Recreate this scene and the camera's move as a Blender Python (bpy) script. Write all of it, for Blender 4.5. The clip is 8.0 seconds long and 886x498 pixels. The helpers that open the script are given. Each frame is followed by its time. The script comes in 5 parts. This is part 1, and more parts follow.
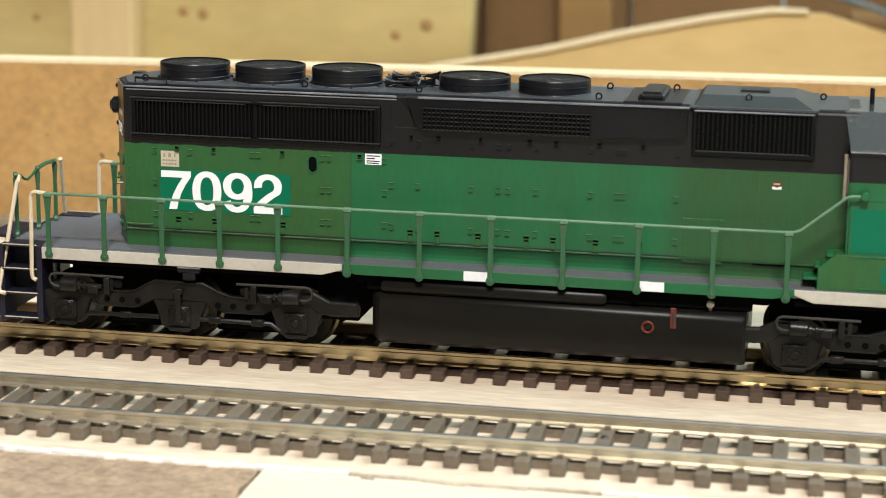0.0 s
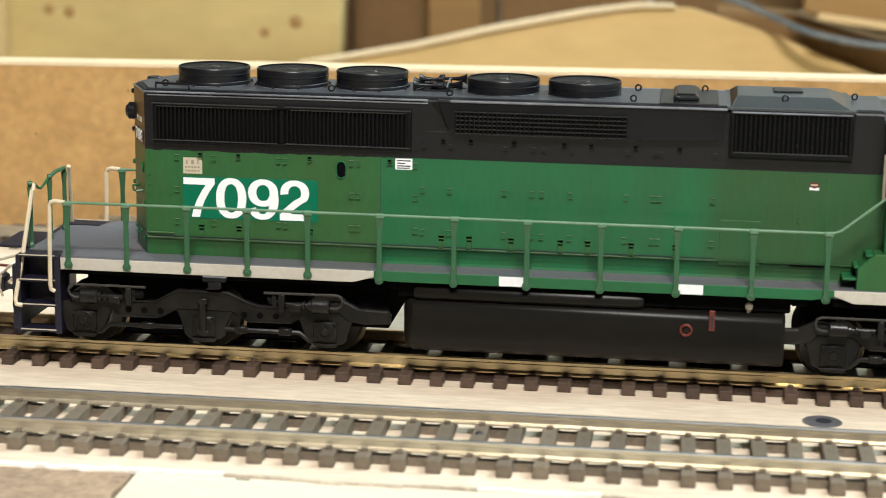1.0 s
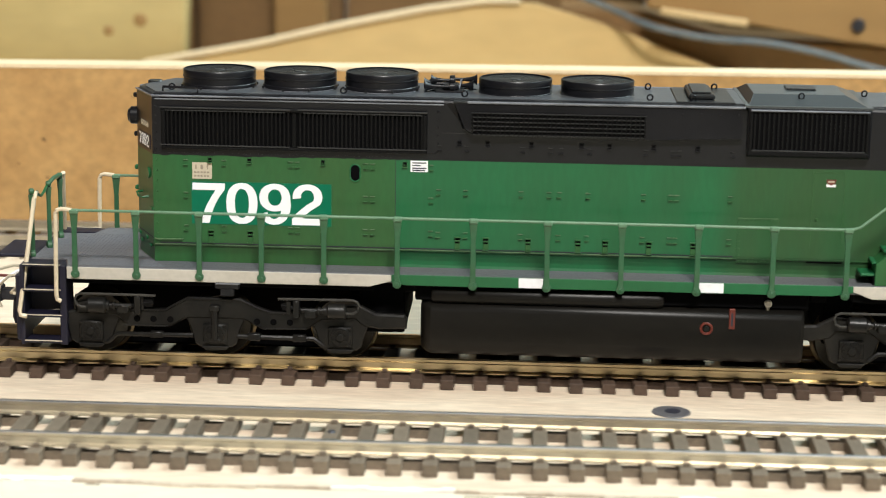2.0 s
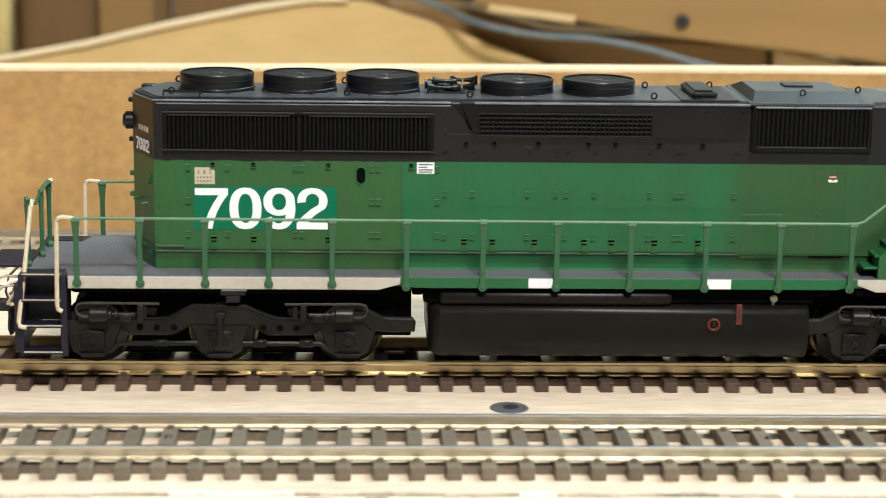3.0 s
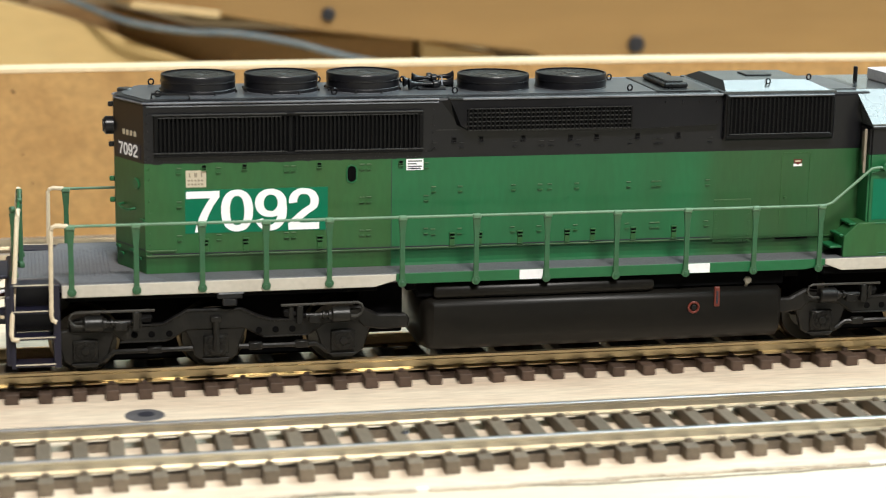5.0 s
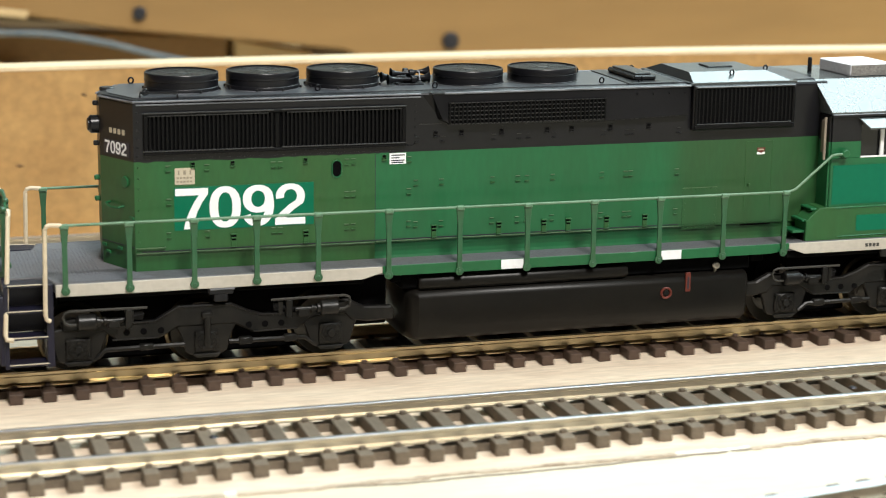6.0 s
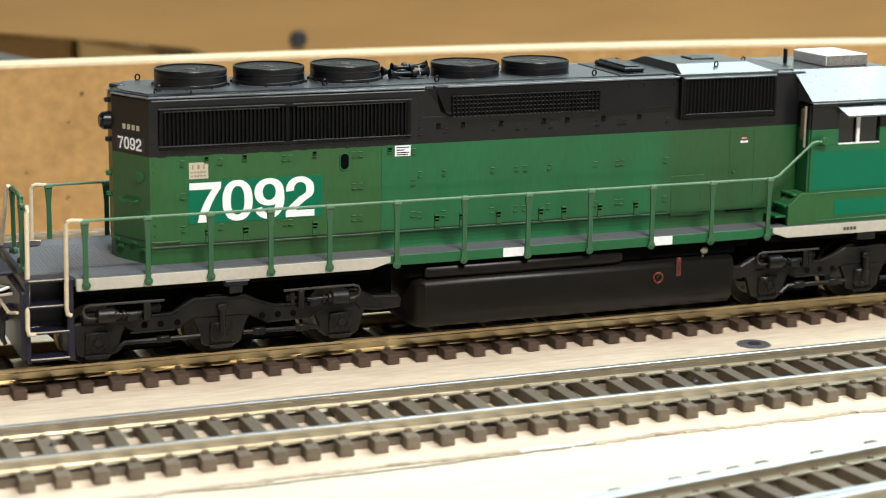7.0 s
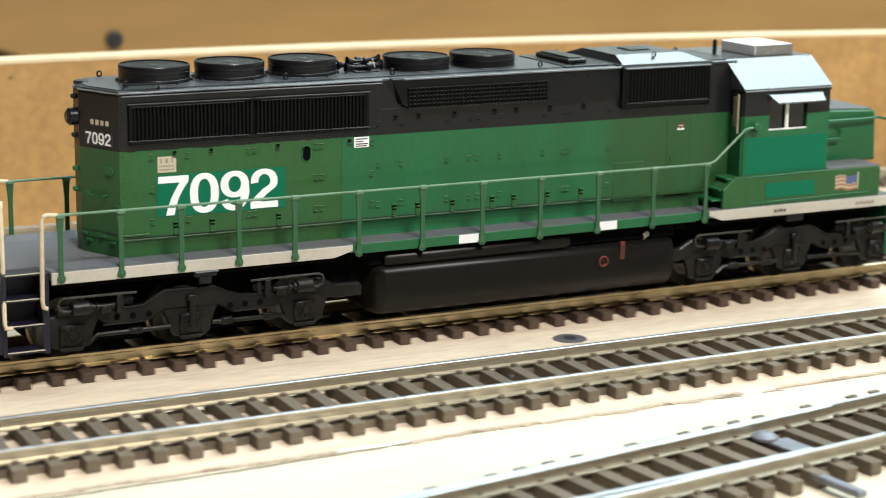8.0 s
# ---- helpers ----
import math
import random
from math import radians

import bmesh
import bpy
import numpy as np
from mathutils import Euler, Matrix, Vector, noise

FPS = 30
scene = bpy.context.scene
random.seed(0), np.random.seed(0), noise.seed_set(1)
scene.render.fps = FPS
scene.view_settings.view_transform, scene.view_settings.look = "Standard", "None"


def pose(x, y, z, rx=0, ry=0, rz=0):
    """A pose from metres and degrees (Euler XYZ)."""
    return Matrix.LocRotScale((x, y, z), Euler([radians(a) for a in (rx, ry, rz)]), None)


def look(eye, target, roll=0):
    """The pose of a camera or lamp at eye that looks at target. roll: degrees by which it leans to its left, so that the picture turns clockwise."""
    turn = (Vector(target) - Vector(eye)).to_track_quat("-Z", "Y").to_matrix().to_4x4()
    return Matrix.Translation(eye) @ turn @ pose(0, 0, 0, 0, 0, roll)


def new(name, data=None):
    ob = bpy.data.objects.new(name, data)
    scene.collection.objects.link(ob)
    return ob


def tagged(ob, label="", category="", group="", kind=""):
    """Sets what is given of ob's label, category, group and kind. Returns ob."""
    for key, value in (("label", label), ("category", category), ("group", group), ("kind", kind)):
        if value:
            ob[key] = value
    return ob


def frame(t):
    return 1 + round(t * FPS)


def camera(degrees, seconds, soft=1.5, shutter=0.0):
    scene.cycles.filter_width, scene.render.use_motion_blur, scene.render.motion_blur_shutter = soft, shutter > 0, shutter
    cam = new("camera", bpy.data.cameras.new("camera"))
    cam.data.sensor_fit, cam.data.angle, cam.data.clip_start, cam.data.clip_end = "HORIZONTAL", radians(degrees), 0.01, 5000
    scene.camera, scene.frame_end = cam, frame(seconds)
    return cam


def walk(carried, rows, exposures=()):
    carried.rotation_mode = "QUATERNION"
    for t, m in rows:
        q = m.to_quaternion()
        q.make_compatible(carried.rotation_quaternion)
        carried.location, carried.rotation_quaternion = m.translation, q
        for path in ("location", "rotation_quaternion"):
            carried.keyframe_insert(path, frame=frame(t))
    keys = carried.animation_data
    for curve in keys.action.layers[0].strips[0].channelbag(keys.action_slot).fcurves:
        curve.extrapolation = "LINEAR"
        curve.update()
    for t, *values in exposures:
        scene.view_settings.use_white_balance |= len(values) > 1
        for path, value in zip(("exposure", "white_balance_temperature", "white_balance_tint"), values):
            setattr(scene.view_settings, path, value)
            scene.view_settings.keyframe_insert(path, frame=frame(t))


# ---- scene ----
cam = camera(25.86, 8.0, soft=1.0, shutter=0.5)
PATH = [
    (0, (-0.0063, -0.3649, 0.1001), (-0.1959, 0.5933, -0.1142), 0.74),
    (0.5, (-0.0061, -0.3653, 0.1002), (-0.1632, 0.5987, -0.1144), 0.80),
    (1, (-0.0063, -0.3649, 0.1007), (-0.1307, 0.6035, -0.1155), 0.80),
    (1.5, (-0.0058, -0.3646, 0.1008), (-0.0944, 0.6076, -0.1162), 0.82),
    (3, (-0.0070, -0.3627, 0.1003), (0.0333, 0.6128, -0.1158), 0.87),
    (3.5, (-0.0051, -0.3616, 0.1004), (0.0757, 0.6113, -0.1161), 0.88),
    (4, (-0.0030, -0.3611, 0.1007), (0.1165, 0.6077, -0.1165), 0.85),
    (4.5, (-0.0009, -0.3601, 0.1008), (0.1607, 0.6025, -0.1167), 0.85),
    (6, (0.0056, -0.3585, 0.1011), (0.2978, 0.5726, -0.1173), 0.81),
    (6.5, (0.0072, -0.3586, 0.1014), (0.3351, 0.5605, -0.1173), 0.84),
    (7, (0.0089, -0.3584, 0.1013), (0.3697, 0.5482, -0.1174), 0.81),
    (7.5, (0.0102, -0.3588, 0.1015), (0.4080, 0.5322, -0.1173), 0.85),
    (8, (0.0123, -0.3586, 0.1017), (0.4527, 0.5121, -0.1176), 0.80),
]
walk(cam, [(t, look(eye, target, roll)) for t, eye, target, roll in PATH], exposures=[(0, 0.0), (4.5, -0.02), (6, -0.05), (8, -0.13)])
TRAVEL = [(0, -0.12778), (0.5, -0.11268), (1, -0.09712), (1.5, -0.08153), (3, -0.03371), (3.5, -0.01759), (4, -0.00078), (4.5, 0.01597), (6, 0.06748), (6.5, 0.08356), (7, 0.10047), (7.5, 0.11550), (8, 0.13153)]
cam.data.dof.use_dof = True
cam.data.dof.focus_distance = 0.380
cam.data.dof.aperture_fstop = 27.0

# ---- light ----
world = bpy.data.worlds.new("world")
scene.world = world
world.use_nodes = True
world.node_tree.nodes["Background"].inputs[0].default_value = (0.9, 0.95, 1.0, 1)
world.node_tree.nodes["Background"].inputs[1].default_value = 0.05


def area_lamp(name, place, target, sx, sy, watts, colour):
    data = bpy.data.lights.new(name, "AREA")
    data.shape, data.size, data.size_y, data.energy, data.color = "RECTANGLE", sx, sy, watts, colour
    ob = new(name, data)
    ob.matrix_world = look(place, target)
    return ob


LAMPS = [((1.30, 0.65, 1.60), 1.10, 2.30, 78.0, (0.76, 0.96, 1.0)),
         ((0.22, -1.35, 1.60), 0.55, 0.30, 80.0, (1.0, 0.97, 0.92))]
for place, sx, sy, watts, colour in LAMPS:
    area_lamp("fluorescent_light", place, (place[0], place[1] + 1e-4, 0), sx, sy, watts, colour)

# ---- materials ----
MM = 0.001


def material(name, colour, rough=0.5, metal=0.0, vary=0.12, scale=60.0, fine=900.0, bump=0.0, stretch=(1, 1, 1),
             second=None, amount=0.5, spec=0.5, piece=0.0, coat=0.0, fade=None):
    """A surface with variation at two scales and a fine relief, at real size."""
    m = bpy.data.materials.new(name)
    m.use_nodes = True
    tree = m.node_tree
    nodes, links = tree.nodes, tree.links
    bsdf = nodes["Principled BSDF"]
    bsdf.inputs["Metallic"].default_value = metal
    bsdf.inputs["Specular IOR Level"].default_value = spec
    bsdf.inputs["Coat Weight"].default_value = coat
    coords = nodes.new("ShaderNodeTexCoord")
    mapping = nodes.new("ShaderNodeMapping")
    mapping.inputs["Scale"].default_value = stretch
    links.new(coords.outputs["Object"], mapping.inputs["Vector"])
    big = nodes.new("ShaderNodeTexNoise")
    big.inputs["Scale"].default_value, big.inputs["Detail"].default_value = scale, 5
    small = nodes.new("ShaderNodeTexNoise")
    small.inputs["Scale"].default_value, small.inputs["Detail"].default_value = fine, 3
    for n in (big, small):
        links.new(mapping.outputs["Vector"], n.inputs["Vector"])
    ramp = nodes.new("ShaderNodeMapRange")
    ramp.inputs["From Min"].default_value, ramp.inputs["From Max"].default_value = 0.35, 0.68
    links.new(big.outputs["Fac"], ramp.inputs["Value"])
    mix = nodes.new("ShaderNodeMix")
    mix.data_type = "RGBA"
    other = second or tuple(c * (1 - 2 * vary) for c in colour)
    mix.inputs["A"].default_value, mix.inputs["B"].default_value = (*colour, 1), (*other, 1)
    scaled = nodes.new("ShaderNodeMath")
    scaled.operation = "MULTIPLY"
    scaled.inputs[1].default_value = amount
    links.new(ramp.outputs["Result"], scaled.inputs[0])
    links.new(scaled.outputs[0], mix.inputs["Factor"])
    hsv = nodes.new("ShaderNodeHueSaturation")
    value = nodes.new("ShaderNodeMapRange")
    value.inputs["From Min"].default_value, value.inputs["From Max"].default_value = 0.3, 0.7
    value.inputs["To Min"].default_value, value.inputs["To Max"].default_value = 1 - vary, 1 + vary
    links.new(small.outputs["Fac"], value.inputs["Value"])
    last = value.outputs["Result"]
    if piece:
        info = nodes.new("ShaderNodeObjectInfo")
        per = nodes.new("ShaderNodeMapRange")
        per.inputs["To Min"].default_value, per.inputs["To Max"].default_value = 1 - piece, 1 + piece
        links.new(info.outputs["Random"], per.inputs["Value"])
        both = nodes.new("ShaderNodeMath")
        both.operation = "MULTIPLY"
        links.new(last, both.inputs[0])
        links.new(per.outputs["Result"], both.inputs[1])
        last = both.outputs[0]
    links.new(last, hsv.inputs["Value"])
    colour_out = mix.outputs["Result"]
    if fade:
        # soot that thickens along x from one place to another, broken up by the large noise
        apart = nodes.new("ShaderNodeSeparateXYZ")
        links.new(coords.outputs["Object"], apart.inputs[0])
        along = nodes.new("ShaderNodeMapRange")
        along.interpolation_type = "SMOOTHSTEP"
        along.inputs["From Min"].default_value, along.inputs["From Max"].default_value = fade[0], fade[1]
        links.new(apart.outputs["X"], along.inputs["Value"])
        broken = nodes.new("ShaderNodeMapRange")
        broken.inputs["From Min"].default_value, broken.inputs["From Max"].default_value = 0.25, 0.6
        broken.inputs["To Min"].default_value = 0.45
        links.new(big.outputs["Fac"], broken.inputs["Value"])
        times = nodes.new("ShaderNodeMath")
        times.operation = "MULTIPLY"
        links.new(along.outputs["Result"], times.inputs[0])
        links.new(broken.outputs["Result"], times.inputs[1])
        soot = nodes.new("ShaderNodeMix")
        soot.data_type = "RGBA"
        soot.inputs["B"].default_value = (*fade[2], 1)
        links.new(times.outputs[0], soot.inputs["Factor"])
        links.new(colour_out, soot.inputs["A"])
        colour_out = soot.outputs["Result"]
    links.new(colour_out, hsv.inputs["Color"])
    links.new(hsv.outputs["Color"], bsdf.inputs["Base Color"])
    rr = nodes.new("ShaderNodeMapRange")
    rr.inputs["To Min"].default_value, rr.inputs["To Max"].default_value = max(rough - 0.08, 0.03), min(rough + 0.08, 1)
    links.new(big.outputs["Fac"], rr.inputs["Value"])
    links.new(rr.outputs["Result"], bsdf.inputs["Roughness"])
    if bump:
        b = nodes.new("ShaderNodeBump")
        b.inputs["Strength"].default_value, b.inputs["Distance"].default_value = bump, 0.0004
        links.new(small.outputs["Fac"], b.inputs["Height"])
        links.new(b.outputs["Normal"], bsdf.inputs["Normal"])
    return m


GREEN = material("green_paint", (0.010, 0.112, 0.040), 0.36, second=(0.016, 0.088, 0.030), vary=0.05, scale=38, fine=700, amount=0.7, spec=0.4)
OLIVE = material("dusty_green_paint", (0.018, 0.100, 0.030), 0.40, second=(0.031, 0.082, 0.022), vary=0.07, scale=60, fine=800, amount=0.8, stretch=(1.4, 1, 0.45), spec=0.4)
FADED = material("sooty_green_paint", (0.010, 0.112, 0.040), 0.37, second=(0.015, 0.092, 0.032), vary=0.06, scale=70, fine=800, amount=0.8, stretch=(1.6, 1, 0.35), spec=0.4, fade=(0.090, 0.101, (0.022, 0.074, 0.023)))
PATCH = material("fresh_green_paint", (0.0, 0.132, 0.067), 0.4, vary=0.03, spec=0.22)
BLACK = material("black_paint", (0.0050, 0.0051, 0.0066), 0.31, second=(0.0092, 0.0092, 0.0115), vary=0.12, scale=50, amount=0.8, spec=0.31)
ROOF = material("roof_paint", (0.011, 0.012, 0.013), 0.30, second=(0.022, 0.022, 0.022), vary=0.12, scale=60, amount=0.9, spec=0.4)
# Worn edges, with the bluish highlight they catch put into the colour.
GLINT = material("worn_edge_glint", (0.21, 0.22, 0.245), 0.34, second=(0.06, 0.063, 0.072), vary=0.15, scale=140, amount=0.8, stretch=(0.5, 1, 1))
# Dimmer grey that carries the highlights of grille bars, lips and pins.
DIMGLINT = material("dim_edge_highlight", (0.024, 0.024, 0.024), 0.45, second=(0.012, 0.012, 0.012), vary=0.2, scale=200, amount=0.8)
# Worn green, also lightened for the light on upper edges.
LITGREEN = material("lit_worn_green_edge", (0.105, 0.170, 0.085), 0.5, second=(0.05, 0.12, 0.05), vary=0.15, scale=200, amount=0.8)
# Handrail green lightened: the strong light from above is in the colour.
LITRAIL = material("lit_green_wire", (0.135, 0.235, 0.150), 0.38, second=(0.075, 0.165, 0.090), vary=0.1, scale=120, amount=0.8)
# Paler, bluer roof colour that holds the sheen seen at a grazing angle.
ROOFTOP = material("roof_sheen_paint", (0.050, 0.056, 0.066), 0.33, second=(0.072, 0.074, 0.078), vary=0.12, scale=70, amount=0.8, spec=0.55)
GRILLE = material("black_plastic", (0.0030, 0.0030, 0.0034), 0.5, vary=0.1, spec=0.15)
# Near-black: shade in recesses and under the body is put into the colour.
RECESS = material("shade_black", (0.0015, 0.0015, 0.0018), 0.9, vary=0.05, spec=0.08)
TRUCK = material("weathered_truck_grey", (0.0052, 0.0051, 0.0050), 0.36, second=(0.016, 0.0145, 0.012), vary=0.2, scale=180, amount=0.7, bump=0.15, spec=0.28)
# Grey lightened for the highlights on the pipes; some sill print shares it.
PIPE = material("pipe_highlight_grey", (0.036, 0.034, 0.030), 0.4, vary=0.15, scale=200)
RAILGREEN = material("handrail_green", (0.016, 0.100, 0.042), 0.45, second=(0.040, 0.085, 0.040), vary=0.08, scale=120, amount=0.8)
TANK = material("tank_black", (0.0044, 0.0042, 0.0038), 0.37, second=(0.0085, 0.0072, 0.0055), vary=0.15, scale=60, amount=0.7, stretch=(0.6, 1, 1), spec=0.2)
PLATFORM = material("blue_grey_platform", (0.120, 0.127, 0.146), 0.55, second=(0.125, 0.118, 0.116), vary=0.1, scale=60, fine=1800, bump=0.4)
DECK = material("deck_grey", (0.088, 0.091, 0.102), 0.55, second=(0.100, 0.086, 0.076), vary=0.12, scale=60, fine=1800, bump=0.5)
WHITE = material("white_paint", (0.50, 0.47, 0.41), 0.5, second=(0.36, 0.32, 0.26), vary=0.06, scale=70)
DECAL = material("white_decal", (0.85, 0.86, 0.88), 0.45, vary=0.02)
INK = material("black_ink", (0.02, 0.02, 0.03), 0.6, vary=0.05)
NAVY = material("dark_navy_decal", (0.008, 0.0075, 0.020), 0.45, vary=0.1)
CREAM = material("cream_label", (0.50, 0.44, 0.33), 0.6, vary=0.06, fine=1500)
WIRE = material("cream_wire", (0.62, 0.52, 0.37), 0.4, vary=0.08)
RED = material("red_paint", (0.115, 0.018, 0.010), 0.5, vary=0.1)
FLAGRED = material("faded_red_decal", (0.34, 0.16, 0.09), 0.5, vary=0.1)
BLUE = material("blue_decal", (0.08, 0.11, 0.22), 0.5, vary=0.05)
CABROOF = material("cab_roof_paint", (0.035, 0.044, 0.047), 0.27, second=(0.050, 0.056, 0.058), vary=0.08, scale=80, spec=0.9, coat=0.7)
HATM = material("hat_paint", (0.030, 0.038, 0.042), 0.30, second=(0.045, 0.050, 0.053), vary=0.08, scale=80, spec=0.7, coat=0.2)
GLASSM = material("window_glass", (0.008, 0.008, 0.009), 0.08, vary=0.02, spec=0.3)
BRASS = material("wheel_metal", (0.24, 0.20, 0.13), 0.34, metal=1.0, vary=0.1)
WHEELFACE = material("dark_wheel_face", (0.030, 0.027, 0.020), 0.45, vary=0.15, scale=150)
RAILM = material("nickel_silver_rail", (0.60, 0.55, 0.45), 0.40, metal=0.92, second=(0.46, 0.40, 0.29), vary=0.08, scale=90, stretch=(0.3, 1, 1))
RAILB = material("brassy_rail", (0.55, 0.46, 0.29), 0.36, metal=0.95, second=(0.38, 0.28, 0.14), vary=0.1, scale=90, stretch=(0.3, 1, 1))
HEADM = material("polished_rail_head", (0.62, 0.62, 0.66), 0.38, metal=1.0, second=(0.50, 0.48, 0.48), vary=0.05, scale=120, stretch=(0.2, 1, 1))
HEADB = material("polished_brassy_head", (0.76, 0.69, 0.54), 0.30, metal=1.0, second=(0.58, 0.48, 0.33), vary=0.06, scale=120, stretch=(0.2, 1, 1))
TIEGREY = material("grey_brown_tie", (0.148, 0.116, 0.082), 0.75, vary=0.18, scale=300, fine=1500, bump=0.3, stretch=(1, 0.2, 1), piece=0.18)
TIEBROWN = material("red_brown_tie", (0.068, 0.041, 0.027), 0.7, vary=0.18, scale=300, fine=1500, bump=0.3, stretch=(1, 0.2, 1), piece=0.18)
BOARD = material("pale_board", (0.68, 0.57, 0.44), 0.75, second=(0.55, 0.41, 0.30), vary=0.11, scale=180, fine=1000, bump=0.45, amount=0.6, stretch=(0.2, 1, 1))
BOARDN = material("cream_board", (0.66, 0.60, 0.475), 0.7, second=(0.56, 0.47, 0.34), vary=0.05, scale=60, fine=900, bump=0.2, stretch=(0.25, 1, 1), amount=0.6)
CORK = material("brown_cork_sheet", (0.36, 0.25, 0.165), 0.95, second=(0.22, 0.15, 0.10), vary=0.25, scale=150, fine=700, bump=1.0, amount=0.7)
TORN = material("torn_white_paper", (0.86, 0.82, 0.74), 0.9, vary=0.06, scale=200, fine=900, bump=0.5)
FIBRE = material("brown_board_fibre", (0.52, 0.43, 0.33), 0.95, second=(0.36, 0.28, 0.21), vary=0.15, scale=250, fine=900, bump=0.6, amount=0.8)
PLUGM = material("dull_grey_plug", (0.11, 0.105, 0.11), 0.5, second=(0.05, 0.05, 0.055), vary=0.15, scale=500)
HARDBOARD = material("brown_hardboard", (0.47, 0.280, 0.104), 0.6, second=(0.37, 0.205, 0.070), vary=0.13, scale=75, fine=420, bump=0.1, amount=0.75)
PALEEDGE = material("pale_sawn_edge", (0.78, 0.62, 0.40), 0.8, vary=0.08, fine=700)
PLY = material("birch_plywood", (0.53, 0.41, 0.18), 0.6, second=(0.40, 0.28, 0.10), vary=0.06, scale=14, fine=180, stretch=(0.35, 1, 1.0), amount=0.8)
GOLDPLY = material("golden_plywood", (0.64, 0.455, 0.205), 0.6, second=(0.52, 0.345, 0.135), vary=0.06, scale=12, fine=180, stretch=(0.35, 1, 1.0), amount=0.8)
PINE = material("pine_lumber", (0.62, 0.46, 0.25), 0.6, second=(0.52, 0.34, 0.14), vary=0.06, scale=16, fine=160, stretch=(1, 1, 0.2))
BEAM = material("brown_timber", (0.34, 0.198, 0.068), 0.6, second=(0.235, 0.128, 0.042), vary=0.07, scale=14, fine=120, stretch=(0.15, 1, 1))
BROWNBOX = material("orange_brown_timber", (0.27, 0.150, 0.052), 0.7, second=(0.15, 0.080, 0.028), vary=0.12, scale=16, stretch=(0.3, 1, 1))
DARKWOOD = material("dark_timber", (0.19, 0.105, 0.038), 0.7, second=(0.08, 0.043, 0.016), vary=0.15, scale=18, piece=0.35)
CABLE = material("blue_grey_cable", (0.085, 0.115, 0.135), 0.5, second=(0.24, 0.24, 0.22), vary=0.2, scale=300)
STEEL = material("dark_steel", (0.05, 0.05, 0.06), 0.45, metal=0.6, vary=0.2, scale=400)
DULL = material("dull_zinc", (0.22, 0.22, 0.25), 0.5, metal=0.5, vary=0.15, scale=300)
PRINT = material("faded_print", (0.26, 0.22, 0.17), 0.7, vary=0.1)
SQUARE = material("white_square_paint", (0.80, 0.80, 0.82), 0.5, vary=0.05, scale=80)
PLASTER = material("white_plaster", (0.60, 0.58, 0.54), 0.9, vary=0.04, scale=3, fine=60)
BASEMENT = material("dim_panelled_wall", (0.085, 0.070, 0.055), 0.8, vary=0.1, scale=3, fine=60, stretch=(3, 3, 0.2))
FLOORM = material("grey_floor", (0.10, 0.095, 0.09), 0.8, vary=0.1, scale=3, fine=60)
FOAM = material("white_foam", (0.88, 0.87, 0.92), 0.8, vary=0.05, scale=200, fine=1200, bump=0.3)
FOAMEND = material("grey_foam_end", (0.16, 0.15, 0.14), 0.9, second=(0.26, 0.25, 0.23), vary=0.25, scale=600, fine=2500, bump=0.4)
TUBE = bpy.data.materials.new("lamp_tube")
TUBE.use_nodes = True
TUBE.node_tree.nodes["Principled BSDF"].inputs["Emission Color"].default_value = (1, 0.97, 0.9, 1)
TUBE.node_tree.nodes["Principled BSDF"].inputs["Emission Strength"].default_value = 3.0


